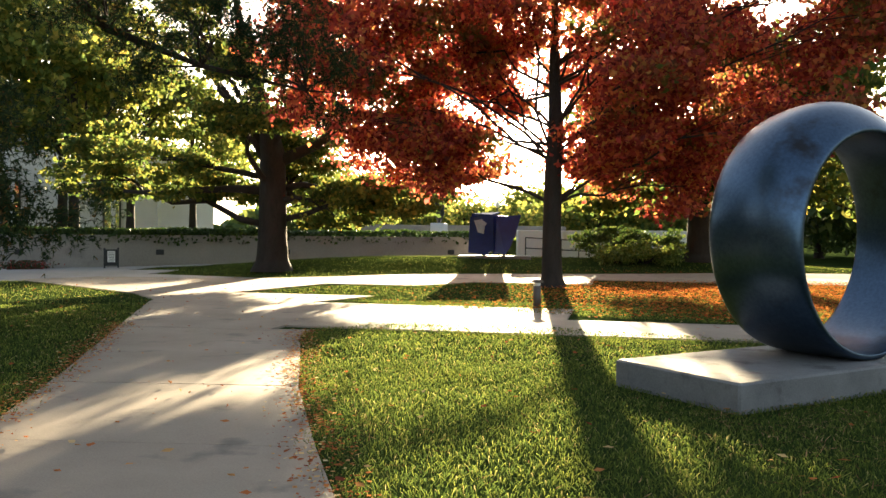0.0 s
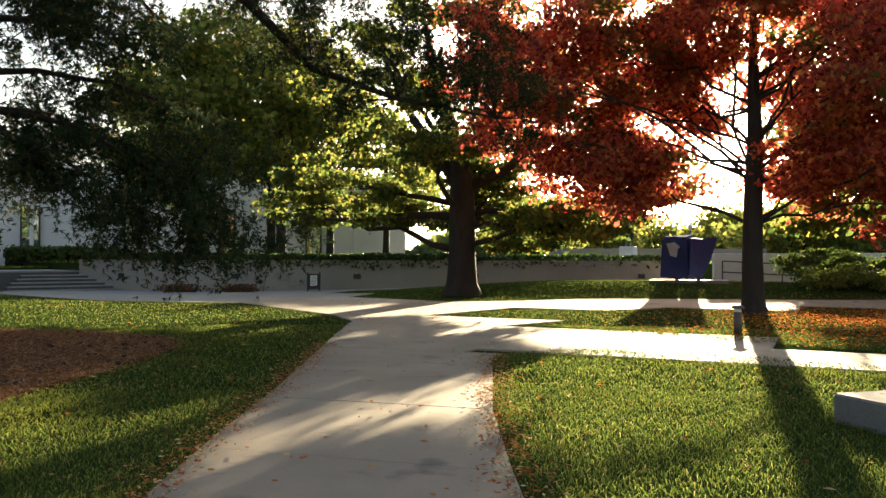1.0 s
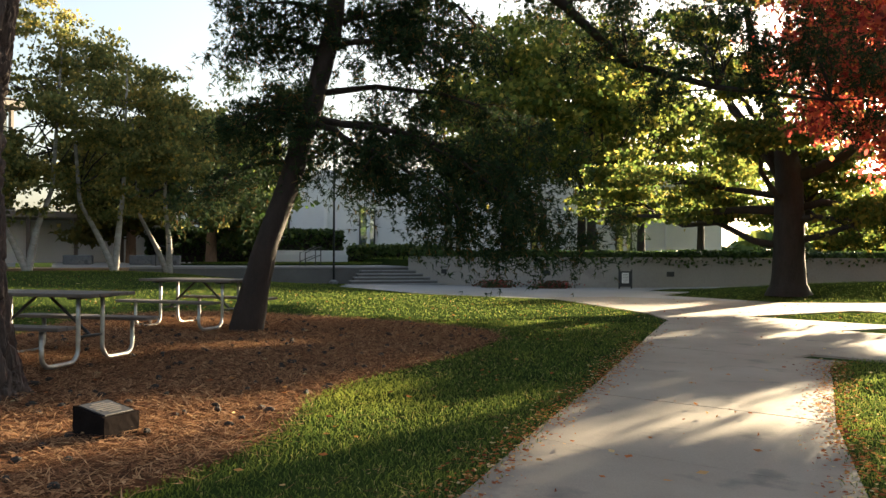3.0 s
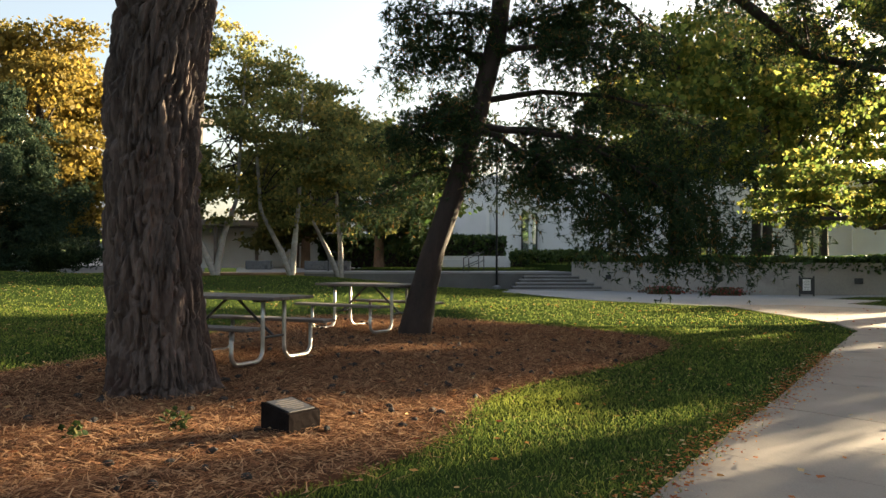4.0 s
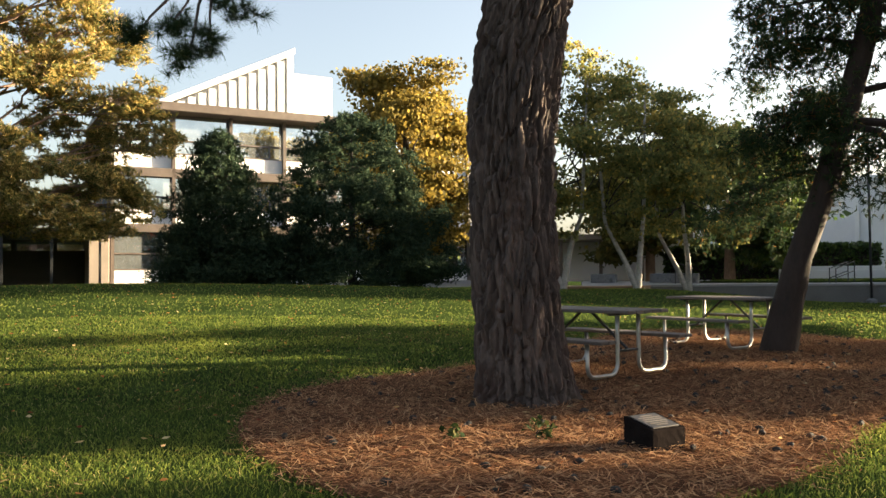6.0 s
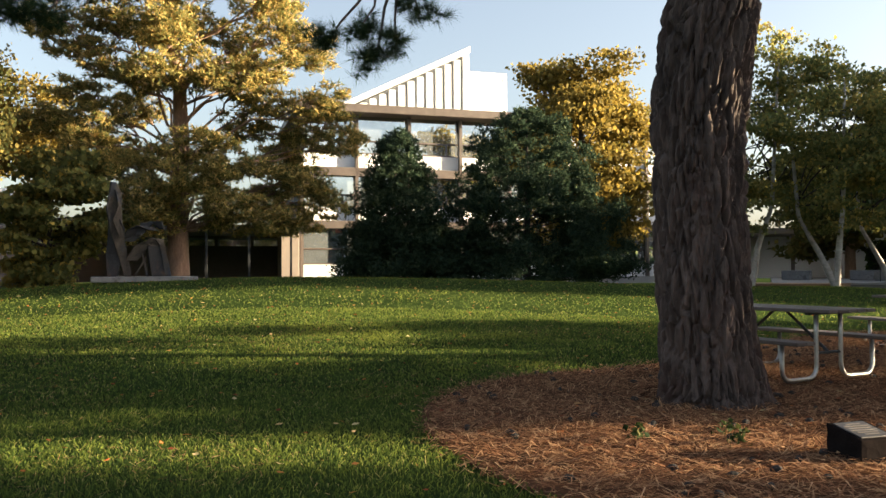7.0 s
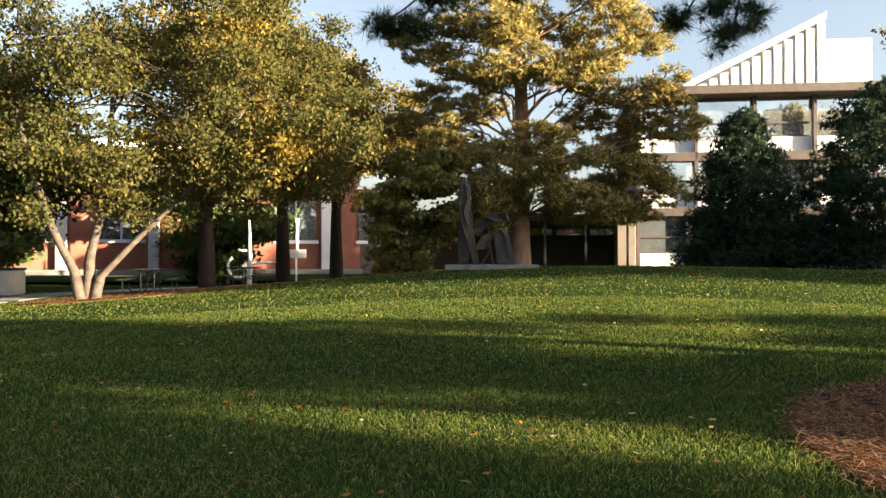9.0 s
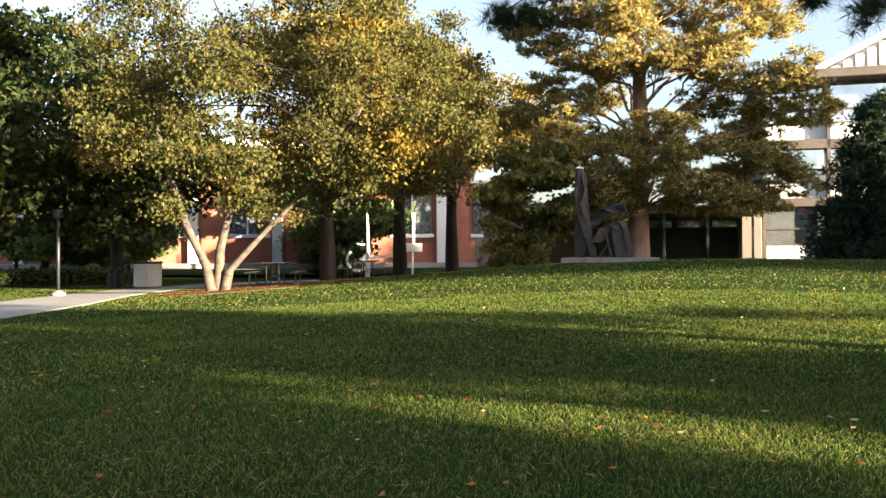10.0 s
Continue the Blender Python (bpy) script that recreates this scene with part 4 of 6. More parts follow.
cone_tree("blue_conifer", (-38.31, 0.67, 0.6), 8.6, 5.3, NEEDLE_BLUE, "broad blue-green conifer beside the building", seed=9, top_power=0.45, n=14000)


def leaf_mass(name, b0, tall, rx, ry, cz, rz, nblob, n, size, leaf, label, bark=BARK_DARK, seed=1, r=(0.8, 1.4), trunk_r=0.25, limb_r=0.06, **kw):
    base = grounded(b0[0], b0[1])
    pts = [(0, 0, 0), (0.05, 0, tall * 0.25), (0, 0.05, tall * 0.55), (0, 0, tall * 0.9)]
    return broadleaf(name, base, pts, [trunk_r * 1.35, trunk_r, trunk_r * 0.7, trunk_r * 0.15], crown_of(0, 0, cz, rx, ry, rz, nblob, r[0], r[1], seed), n, size, leaf, bark, label, limb_r=limb_r, **kw)


leaf_mass("golden_tree", (-46.15, 3.85, 0.61), 14, 4.0, 4.0, 7.9, 6.2, 60, 44000, 0.23, LEAF_GOLD, "tall golden-leaved tree lit by low sun", seed=11, r=(1.0, 1.5), trunk_r=0.3)
leaf_mass("round_bush_tree", (-26.1, -15.43, 0.93), 5, 2.0, 2.0, 2.6, 2.3, 26, 16000, 0.2, LEAF_OLIVE, "dense rounded green small tree", seed=12, r=(0.6, 0.9), trunk_r=0.1)


def birch(name, b0, stems, blobs, n, label, size=0.105, leaf=LEAF_BIRCH, r0=0.17, bark=BARK_BIRCH_SHADED):
    base = grounded(b0[0], b0[1])
    t = thing(name, base, label, "tree")
    for st in stems:
        pts = [rel(p, base) for p in st]
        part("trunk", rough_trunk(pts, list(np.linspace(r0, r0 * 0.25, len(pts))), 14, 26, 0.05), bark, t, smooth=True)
        for b in blobs[:: max(1, len(blobs) // 9)]:
            twigs = Shell()
            a = Vector(pts[-2]).lerp(Vector(pts[-1]), random.random())
            twigs.tube(bend(a, b[:3], 0.05, 6), list(np.linspace(0.035, 0.008, 6)), 5)
            part("limb", twigs, BARK_DARK, t, smooth=True)
    cloud("crown", leaves(blob_points(blobs, n, tight=0.30), size, droop=0.8), LEAF_FACES, leaf, t)
    return t


def view_blobs(centre, spots, k, right, depth_spread, r, base, seed):
    """Crown blobs from spots given sideways and upward of a tree's foot."""
    rg = random.Random(seed)
    out = []
    for dx, dz in spots:
        d = rg.uniform(-1, 1) * depth_spread
        q = (centre[0] + right[0] * dx * k - right[1] * d, centre[1] + right[1] * dx * k + right[0] * d, centre[2] + dz * k)
        out.append((*rel(q, base), r, r, r * 1.05))
    return out


bb = (-15.68, -19.87, 0.17)
bbase = grounded(bb[0], bb[1])
RT = (-math.cos(radians(126 - 180)), -math.sin(radians(126 - 180)))
spots = [(x - 385, 522 - y) for x, y in ((190, 60), (260, 30), (330, 90), (400, 50), (470, 110), (520, 60), (590, 40), (650, 60), (700, 90), (740, 130), (780, 190), (810, 240), (720, 200), (650, 170), (580, 140), (500, 200), (430, 170), (350, 180),
                                         (270, 150), (190, 180), (160, 260), (240, 240), (310, 260), (450, 300), (470, 360), (400, 290), (360, 340), (560, 250), (620, 260), (690, 280), (760, 290), (640, 330), (600, 300), (560, 330), (440, 340), (200, -30), (350, -60), (500, -60), (640, -30), (740, 40), (420, -140), (570, -160), (300, -150))]
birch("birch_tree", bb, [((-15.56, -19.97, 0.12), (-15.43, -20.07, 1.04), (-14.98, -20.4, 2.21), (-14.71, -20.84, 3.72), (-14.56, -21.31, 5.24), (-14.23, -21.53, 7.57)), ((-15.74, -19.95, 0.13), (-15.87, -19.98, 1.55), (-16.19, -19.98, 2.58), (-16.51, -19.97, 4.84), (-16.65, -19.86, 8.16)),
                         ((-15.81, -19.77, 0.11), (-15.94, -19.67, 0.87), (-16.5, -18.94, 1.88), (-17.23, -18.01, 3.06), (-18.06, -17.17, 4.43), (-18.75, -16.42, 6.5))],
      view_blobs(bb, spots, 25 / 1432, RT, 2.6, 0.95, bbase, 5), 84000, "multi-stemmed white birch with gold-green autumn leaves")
for k, (p, tall, s) in enumerate((((-22.39, -21.9, 0.47), 11, 21), ((-27.32, -22.4, 0.83), 12, 22), ((-29.5, -21.2, 0.81), 10, 23))):
    leaf_mass("walk_tree", p, tall, 3.6, 3.6, 7.0, 3.4, 26, 30000, 0.16, LEAF_GOLD, "straight-trunked tree with gold-green leaves by the walk", bark=BARK_RED, seed=s, r=(1.0, 1.5), trunk_r=0.24, low=0.5, group="trees by the walk")
leaf_mass("dark_tree", (-19.21, -30.81, 0.24), 11, 5.5, 5.5, 6.0, 4.2, 34, 21000, 0.25, LEAF_DARK, "dark green shade tree beyond the side walk", seed=31, r=(1.2, 1.8), trunk_r=0.22)
leaf_mass("dark_tree", (-13.55, -30.4, 0.41), 11, 5.0, 5.0, 6.5, 4.2, 34, 21000, 0.25, LEAF_DARK, "dark green shade tree beyond the side walk", seed=32, r=(1.2, 1.8), trunk_r=0.22)
leaf_mass("bright_shrub", (-19.48, -39.78, 0.61), 3, 2.6, 2.6, 2.2, 1.4, 14, 5000, 0.2, LEAF_SHRUB, "sunlit yellow-green shrub beside the walk", seed=33, r=(0.7, 1.0), trunk_r=0.1)

# the white-stemmed group by the terrace
for k, (p, tall, hw, s) in enumerate((((-31.1, 8.73, 0.49), 10.6, 2.9, 41), ((-31.15, 11.79, 0.45), 9.6, 3.1, 42), ((-33.15, 14.82, 0.49), 9.0, 3.2, 43))):
    base = grounded(p[0], p[1])
    lean = 0.8 - 0.5 * k
    stems = [(tuple(base), (base[0] + 0.1, base[1] + 0.3 * lean, base[2] + 1.5), (base[0], base[1] + lean, base[2] + 3.0), (base[0], base[1] + 1.4 * lean, base[2] + tall * 0.8)),
             (tuple(base), (base[0] - 0.1, base[1] - 0.5, base[2] + 1.2), (base[0], base[1] - 1.3, base[2] + 2.6), (base[0], base[1] - 1.6, base[2] + tall * 0.7))]
    birch("terrace_birch", p, stems, crown_of(0, 0, tall * 0.56, hw, hw, tall * 0.42, 34, 0.55, 1.15, s), 19000, "pale-stemmed birch with olive autumn leaves by the terrace", 0.14, LEAF_OLIVE, 0.15, BARK_PALE)
leaf_mass("terrace_tree", (-41.37, 20.81, 1.22), 9, 4.6, 4.6, 5.4, 3.6, 26, 11000, 0.4, LEAF_GREEN, "round-headed tree with pale trunk on the terrace", bark=BARK_FAR, seed=44, r=(1.1, 1.6), trunk_r=0.26)
leaf_mass("terrace_tree", (-48.59, 19.26, 1.65), 10, 5.0, 5.0, 5.8, 4.2, 26, 11000, 0.42, LEAF_BIRCH, "round-headed tree with yellowing leaves on the terrace", bark=BARK_FAR, seed=45, r=(1.1, 1.6), trunk_r=0.26)
# tall trees behind the wall
for k, (p, tall, s, lf) in enumerate((((-30.02, 32.58, 1.66), 15, 51, LEAF_BACK), ((-28.53, 37.73, 1.69), 16, 52, LEAF_BACK), ((-32.03, 41.33, 0.78), 17, 53, LEAF_BACK), ((-34.32, 36.74, 0.79), 16, 55, LEAF_BACK), ((-31.83, 47.64, 0.74), 15, 56, LEAF_BACK), ((-31.01, 54.04, 0.7), 13, 57, LEAF_BACK), ((-19.19, 55.07, 1.21), 6, 54, LEAF_BACK))):
    leaf_mass("back_tree", p, tall, 4.6, 4.6, tall * 0.6, tall * 0.36, 26, 10500, 0.31, lf, "tall tree with yellow-green leaves behind the retaining wall", seed=s, r=(1.1, 1.6), trunk_r=0.24, limb_r=0.07)
# far woods toward the sun
for k, (p, tall, s) in enumerate((((-24.99, 86.79, 2.42), 7, 61), ((-21.58, 108.18, 2.72), 6, 62), ((-9.53, 94.84, 2.6), 7, 63), ((-2.29, 70.27, 2.3), 6, 64), ((2.04, 75.28, 2.39), 7, 65), ((9.81, 79.69, 2.48), 9, 66), ((12.63, 58.95, 2.22), 9, 67), ((13.48, 48.43, 2.08), 9, 68))):
    leaf_mass("far_tree", p, tall, 6.5, 6.5, tall * 0.5, tall * 0.36, 30, 7000, 0.45, LEAF_BACK if k < 6 else LEAF_GREEN, "hazy distant tree toward the low sun", seed=s, r=(1.6, 2.4), trunk_r=0.25, twigs=False)

# dark understorey behind the side walk
for k, (p, s) in enumerate((((-21.5, -41.0, 0.11), 81), ((-25.5, -42.0, 0.25), 82), ((-35.4, -33.2, 0.41), 84))):
    leaf_mass("understorey_tree", p, 7.5, 4.0, 4.0, 4.0, 3.3, 24, 9000, 0.4, LEAF_GREEN, "dense dark green tree beyond the side walk", seed=s, r=(0.9, 1.5), trunk_r=0.16, low=0.3, group="trees beyond the walk")

nw = 15000
wa_ = np.radians(RNG.uniform(-60, 190, nw))
wr = 125 + 25 * RNG.random(nw)
top_line = 5.0 + 2.2 * np.sin(wa_ * 23) + 1.6 * np.sin(wa_ * 57 + 1)
wz_ = 0.4 + RNG.random(nw) ** 0.8 * top_line
tagged(cloud("far_woods", leaves(np.stack([-wr * np.sin(wa_), wr * np.cos(wa_), wz_], 1), 2.2), LEAF_FACES, LEAF_GREEN), "distant belt of green trees round the park", "woods", kind="stuff")



# ---- walls, terrace and buildings ----
def catmull(pts, per=6):
    out = []
    for i in range(len(pts) - 1):
        p0, p1, p2, p3 = (Vector(pts[max(0, min(len(pts) - 1, i + k))]) for k in (-1, 0, 1, 2))
        for s in np.linspace(0, 1, per, endpoint=False):
            out.append(0.5 * ((2 * p1) + (p2 - p0) * s + (2 * p0 - 5 * p1 + 4 * p2 - p3) * s * s + (3 * p1 - p0 - 3 * p2 + p3) * s ** 3))
    return out + [Vector(pts[-1])]


def flat(p):
    return (p[0], p[1], 0)


WALL_LINE = catmull([flat(p) for p in ((-29.56, 25.13, 1.35), (-26.46, 25.72, 1.35), (-23.32, 26.77, 1.36), (-20.09, 28.54, 1.36), (-17.53, 30.18, 0.53), (-14.7, 32.11, 0.53), (-11.23, 34.54, 0.52), (-6.63, 37.23, 0.52))])


def ribbon(line, z0, z1, thick):
    sh, rows = Shell(), []
    n = len(line)
    for i, p in enumerate(line):
        d = (line[min(i + 1, n - 1)] - line[max(i - 1, 0)]).normalized()
        o = Vector((-d.y, d.x, 0)) * thick / 2
        rows += [p - o + Vector((0, 0, z0)), p + o + Vector((0, 0, z0)), p + o + Vector((0, 0, z1)), p - o + Vector((0, 0, z1))]
    f = [(0, 1, 2, 3), tuple(4 * (n - 1) + k for k in (3, 2, 1, 0))]
    for i in range(n - 1):
        for k in range(4):
            f.append((4 * i + k, 4 * i + 4 + k, 4 * i + 4 + (k + 1) % 4, 4 * i + (k + 1) % 4))
    return sh.add(rows, f)


retaining = thing("wall_retaining", (0, 0, 0), "long curved concrete retaining wall stained with age", "wall", kind="structure")
part("wall_body", ribbon(WALL_LINE, -0.3, 1.30, 0.40), WALLC, retaining)
for i in range(4, len(WALL_LINE) - 2, 9):
    p, q = WALL_LINE[i], WALL_LINE[i + 1]
    ang = math.degrees(math.atan2((q - p).y, (q - p).x))
    part("wall_light", Shell().box((p.x * 0.9935, p.y * 0.9935, 0.62), (0.30, 0.06, 0.20), ang, chamfer=0.01), DARK_METAL, retaining)

n_ivy = 15000
pick = RNG.integers(0, len(WALL_LINE) - 1, n_ivy)
wl = np.array([tuple(p) for p in WALL_LINE])
s_ = RNG.random((n_ivy, 1))
ip = wl[pick] * (1 - s_) + wl[pick + 1] * s_
out = ip / np.linalg.norm(ip, axis=1)[:, None]
hang = RNG.random(n_ivy) ** 2
wave = 0.5 + 0.5 * np.sin(ip[:, 0] * 1.7) * np.sin(ip[:, 1] * 1.1 + 0.5)
ip = ip - out * (0.30 - 1.1 * RNG.random((n_ivy, 1)))
ip[:, 2] = 1.50 - hang * (0.42 + 0.25 * wave) + 0.12 * RNG.random(n_ivy) * wave
tagged(cloud("ivy", leaves(ip, 0.15), LEAF_FACES, IVY), "dark ivy spilling over the retaining wall", "ivy", kind="stuff")

back = [(p.x * 1.008, p.y * 1.008) for p in WALL_LINE]
upper = back + [(4, 80), (-40, 70), (-62, 40), (-40, 29)]
up_sh = Shell().prism(upper, -0.5, 1.14)
tagged(up_sh.ob("upper_ground", SOIL), "raised planted ground behind the retaining wall", "ground", kind="structure")
hx, hy = RNG.uniform(-60, 4, 60000), RNG.uniform(22, 72, 60000)
hk = inside(upper, hx, hy)
hp = np.stack([hx[hk], hy[hk], np.full(hk.sum(), 1.14)], 1)
hw = np.stack([np.full(len(hp), 0.03), np.zeros(len(hp)), np.zeros(len(hp))], 1)
tip = hp + np.stack([RNG.normal(size=len(hp)) * 0.05, RNG.normal(size=len(hp)) * 0.05, 0.1 + 0.1 * RNG.random(len(hp))], 1)
tagged(cloud("upper_grass", np.stack([hp - hw, hp + hw, tip], 1), [(0, 1, 2)], GRASS), "grass on the raised ground behind the wall", "grass", kind="stuff")

# terrace with steps
TERRACE = [(-33.76, 10.33, 1)[:2], (-32.96, 16.4, 0.99)[:2], (-31.22, 21.32, 0.99)[:2], (-30.52, 23.14, 0.83)[:2], (-29.74, 25.39, 0.81)[:2], (-47.4, 40.43, 0.49)[:2], (-61.06, 25.76, 0.49)[:2], (-57.68, 17.61, 1.16)[:2]]
tagged(Shell().prism(TERRACE, -0.4, 0.74).ob("terrace_wall_base", RISER), "dark stone base of the upper terrace", "wall", kind="structure")
tagged(Shell().prism([(x * 0.999, y * 0.999) for x, y in TERRACE], 0.745, 0.82).ob("terrace_pavement", PLAZA), "pale concrete upper terrace beyond the lawn", "pavement", kind="structure")
stair = thing("steps", (0, 0, 0), "broad concrete steps rising beside the retaining wall", "steps", kind="structure")
e0, e1 = Vector((-30.45, 22.75, 0)), Vector((-29.4, 25.17, 0))
sd = (e1 - e0).normalized()
sn = Vector((sd.y, -sd.x, 0))
if sn.dot(-e0) < 0:
    sn = -sn
for k in range(5):
    a, b = e0 - sd * 0.25 * k, e1 + sd * 0.36 * k
    c0, c1 = a + sn * 0.36 * k, b + sn * 0.36 * k
    c2, c3 = b + sn * 0.36 * (k + 1), a + sn * 0.36 * (k + 1)
    z = 0.80 - 0.145 * (k + 1)
    # Shaded risers and sunlit tread edges are put into dark and pale colours.
    st_ob = part("step", Shell().prism([(q.x, q.y) for q in (c0, c1, c2, c3)], -0.3, z - 0.052), RISER, stair)
    part("lit_tread", Shell().prism([(q.x, q.y) for q in (c0, c1, c2 + sn * 0.05, c3 + sn * 0.05)], z - 0.05, z), PLAZA, st_ob)
oval = [((-36.52, 23.24, 0.82)[0] + 6.0 * math.cos(a) * sd.x - 1.9 * math.sin(a) * sd.y, (-36.52, 23.24, 0.82)[1] + 6.0 * math.cos(a) * sd.y + 1.9 * math.sin(a) * sd.x) for a in np.linspace(0, 2 * math.pi, 28, endpoint=False)]
tagged(Shell().prism(oval, 0.80, 0.90).ob("oval_lawn", SOIL), "oval lawn panel set in the terrace paving", "lawn", kind="structure")
ox = oval[0][0] + RNG.uniform(-14, 2, 40000)
oy = oval[0][1] + RNG.uniform(-10, 6, 40000)
ok = inside(oval, ox, oy)
op = np.stack([ox[ok], oy[ok], np.full(ok.sum(), 0.90)], 1)
ow = np.array([[0.02, 0.01, 0]])
tagged(cloud("oval_grass", np.stack([op - ow, op + ow, op + np.stack([RNG.normal(size=len(op)) * 0.03, RNG.normal(size=len(op)) * 0.03, 0.09 + 0 * op[:, 0]], 1)], 1), [(0, 1, 2)], GRASS), "clipped grass of the oval lawn", "grass", kind="stuff")


def bar_between(name, a, b, size, z0, z1, material, label, category, kind="", chamfer=0.02):
    a, b = Vector(flat(a)), Vector(flat(b))
    m = (a + b) / 2
    o = Shell().box((0, 0, (z1 - z0) / 2), ((b - a).length, size, z1 - z0), chamfer=chamfer).ob(name, material)
    o.matrix_world = pose(m.x, m.y, z0, 0, 0, math.degrees(math.atan2((b - a).y, (b - a).x)))
    return tagged(o, label, category, kind=kind)


bar_between("wall_terrace", (-42.8, 24.44, 1.34), (-37.95, 33.01, 1.35), 0.4, 0.8, 1.40, WHITE_STONE, "low white stone wall along the terrace", "wall", "structure")
bar_between("wall_terrace_2", (-44.53, 25.43, 1.34), (-39.46, 34.32, 1.35), 0.4, 0.8, 1.62, WHITE_STONE, "low white stone wall along the terrace", "wall", "structure")


def hedge(name, a, b, thick, z0, z1, n, size, leaf, label):
    a, b = Vector(flat(a)), Vector(flat(b))
    d = b - a
    o = Vector((-d.y, d.x, 0)).normalized()
    u = RNG.random(n)
    v = (RNG.random(n) - 0.5) * thick
    w = z0 + (z1 - z0) * np.sqrt(RNG.random(n)) + 0.08 * RNG.normal(size=n)
    p = np.stack([a.x + d.x * u + o.x * v, a.y + d.y * u + o.y * v, w], 1)
    t = thing(name, (0, 0, 0), label, "hedge")
    core = Shell().box((0, 0, (z1 - z0) / 2 - 0.1), (d.length * 0.98, thick * 0.55, z1 - z0 - 0.25), chamfer=0.1)
    c = part("woody_core", core, BARK_DARK, t)
    c.matrix_world = pose((a.x + b.x) / 2, (a.y + b.y) / 2, z0, 0, 0, math.degrees(math.atan2(d.y, d.x)))
    cloud("foliage", leaves(p, size), LEAF_FACES, leaf, t)
    return t


hedge("clipped_hedge", (-49.19, 20.45, 1.33), (-43.32, 31.04, 1.34), 1.2, 0.85, 2.9, 7000, 0.26, IVY, "tall dark clipped hedge at the terrace's back")
hedge("clipped_hedge", (-47.91, 21, 1.92), (-44.63, 30.95, 1.95), 1.2, 0.85, 2.9, 6000, 0.26, IVY, "tall dark clipped hedge at the terrace's back")
hedge("planting_strip", (-38.26, 27.8, 1.66), (-34.09, 31.33, 1.67), 1.6, 1.0, 1.85, 3500, 0.22, LEAF_GREEN, "low green planting strip along the white building")

# the pale building behind the wall
wa, wb = Vector(flat((-64.97, 26.88, 4.55))), Vector(flat((-33.44, 61.85, 2.04)))
wd = wb - wa
white_b = thing("white_building", (wa.x, wa.y, 0.9), "long pale stone building with tall narrow windows", "building", turn=math.degrees(math.atan2(wd.y, wd.x)))
W = wd.length
part("wall", Shell().box((W / 2, 6, 3.5), (W, 11.4, 7.0)), WHITE_STONE, white_b)
part("roof", Shell().box((W / 2, 6, 7.15), (W + 0.6, 12.0, 0.5), chamfer=0.05), WHITE_PAINT, white_b)
for k in range(int(W / 7)):
    x = 4 + 7 * k
    wn_ = part("window", Shell().box((x, 0.24, 2.4), (1.1, 0.12, 3.6)), GLASS, white_b)
    fr = Shell()
    for cx, cz, sx, sz in ((x - 0.6, 2.4, 0.12, 3.8), (x + 0.6, 2.4, 0.12, 3.8), (x, 0.55, 1.32, 0.12), (x, 4.25, 1.32, 0.12)):
        fr.box((cx, 0.22, cz), (sx, 0.22, sz))
    part("window_frame", fr, DARK_METAL, wn_)
for k in range(int(W / 3.5)):
    part("pilaster", Shell().box((0.6 + 3.5 * k, 0.2, 3.5), (0.28, 0.25, 6.8)), WHITE_PAINT, white_b)
part("plinth", Shell().box((W / 2, 0.16, 0.3), (W, 0.3, 0.7)), WALLC, white_b)

# low white walls, rail and shrubs beyond the blue sculpture
bar_between("wall_white", (-4.63, 35.01, 1.08), (-1.06, 36.29, 1.1), 0.35, -0.1, 1.62, WHITE_STONE, "low white garden wall", "wall", "structure")
bar_between("wall_white_2", (0.58, 38.3, 1.11), (4.24, 41.08, 1.12), 0.35, -0.1, 1.66, WHITE_STONE, "low white garden wall", "wall", "structure")
bar_between("wall_white_3", (-16.54, 49.63, 2.13), (-4.12, 56.16, 2.29), 0.35, 0.9, 2.05, WALLC, "pale parapet beyond the planted ground", "wall", "structure")


def railing(at0, at1, tall, posts, label):
    a, b = Vector(at0), Vector(at1)
    t = thing("handrail", a, label, "handrail")
    d = b - a
    up = Vector((0, 0, tall))
    for z in (1.0, 0.55):
        part("rail", Shell().tube([up * z, d + up * z], 0.024, 8), DARK_METAL, t)
    for k in range(posts):
        q = d * k / (posts - 1)
        part("post", Shell().tube([q, q + up], 0.024, 8), DARK_METAL, t)


ra, rb = (-4.09, 33.57, 0.63), (-1.27, 34.79, 0.76)
railing((ra[0], ra[1], hz(ra[0], ra[1])), (rb[0], rb[1], hz(rb[0], rb[1])), 0.95, 5, "thin dark metal handrail by the white wall")
for x in (380, 395):
    q = (-32.74, 20.99, 0.82)
    railing((q[0] + (x - 380) * 0.03, q[1], 0.55), (q[0] + (x - 380) * 0.03 - 0.8, q[1] + 1.4, 0.86), 0.9, 2, "metal handrail on the terrace steps")
q = (-33.1, 14.93, 0.87)
railing((q[0], q[1], 0.7), (q[0] - 1.0, q[1] - 0.3, 0.86), 0.9, 2, "metal handrail by the wooden deck")


def shrub(b0, rx, ry, rz, n, size, leaf, label, seed):
    base = grounded(b0[0], b0[1])
    t = thing("shrub", base, label, "shrub", "shrubs by the white walls")
    blobs = crown_of(0, 0, rz * 0.55, rx, ry, rz * 0.5, 12, 0.35, 0.6, seed)
    st = Shell()
    for b in blobs:
        st.tube(bend((0, 0, 0), b[:3], 0.05, 4), [0.03, 0.022, 0.015, 0.008], 4)
    part("stem_cluster", st, BARK_DARK, t)
    cloud("crown", leaves(blob_points(blobs, n, tight=0.4), size), LEAF_FACES, leaf, t)


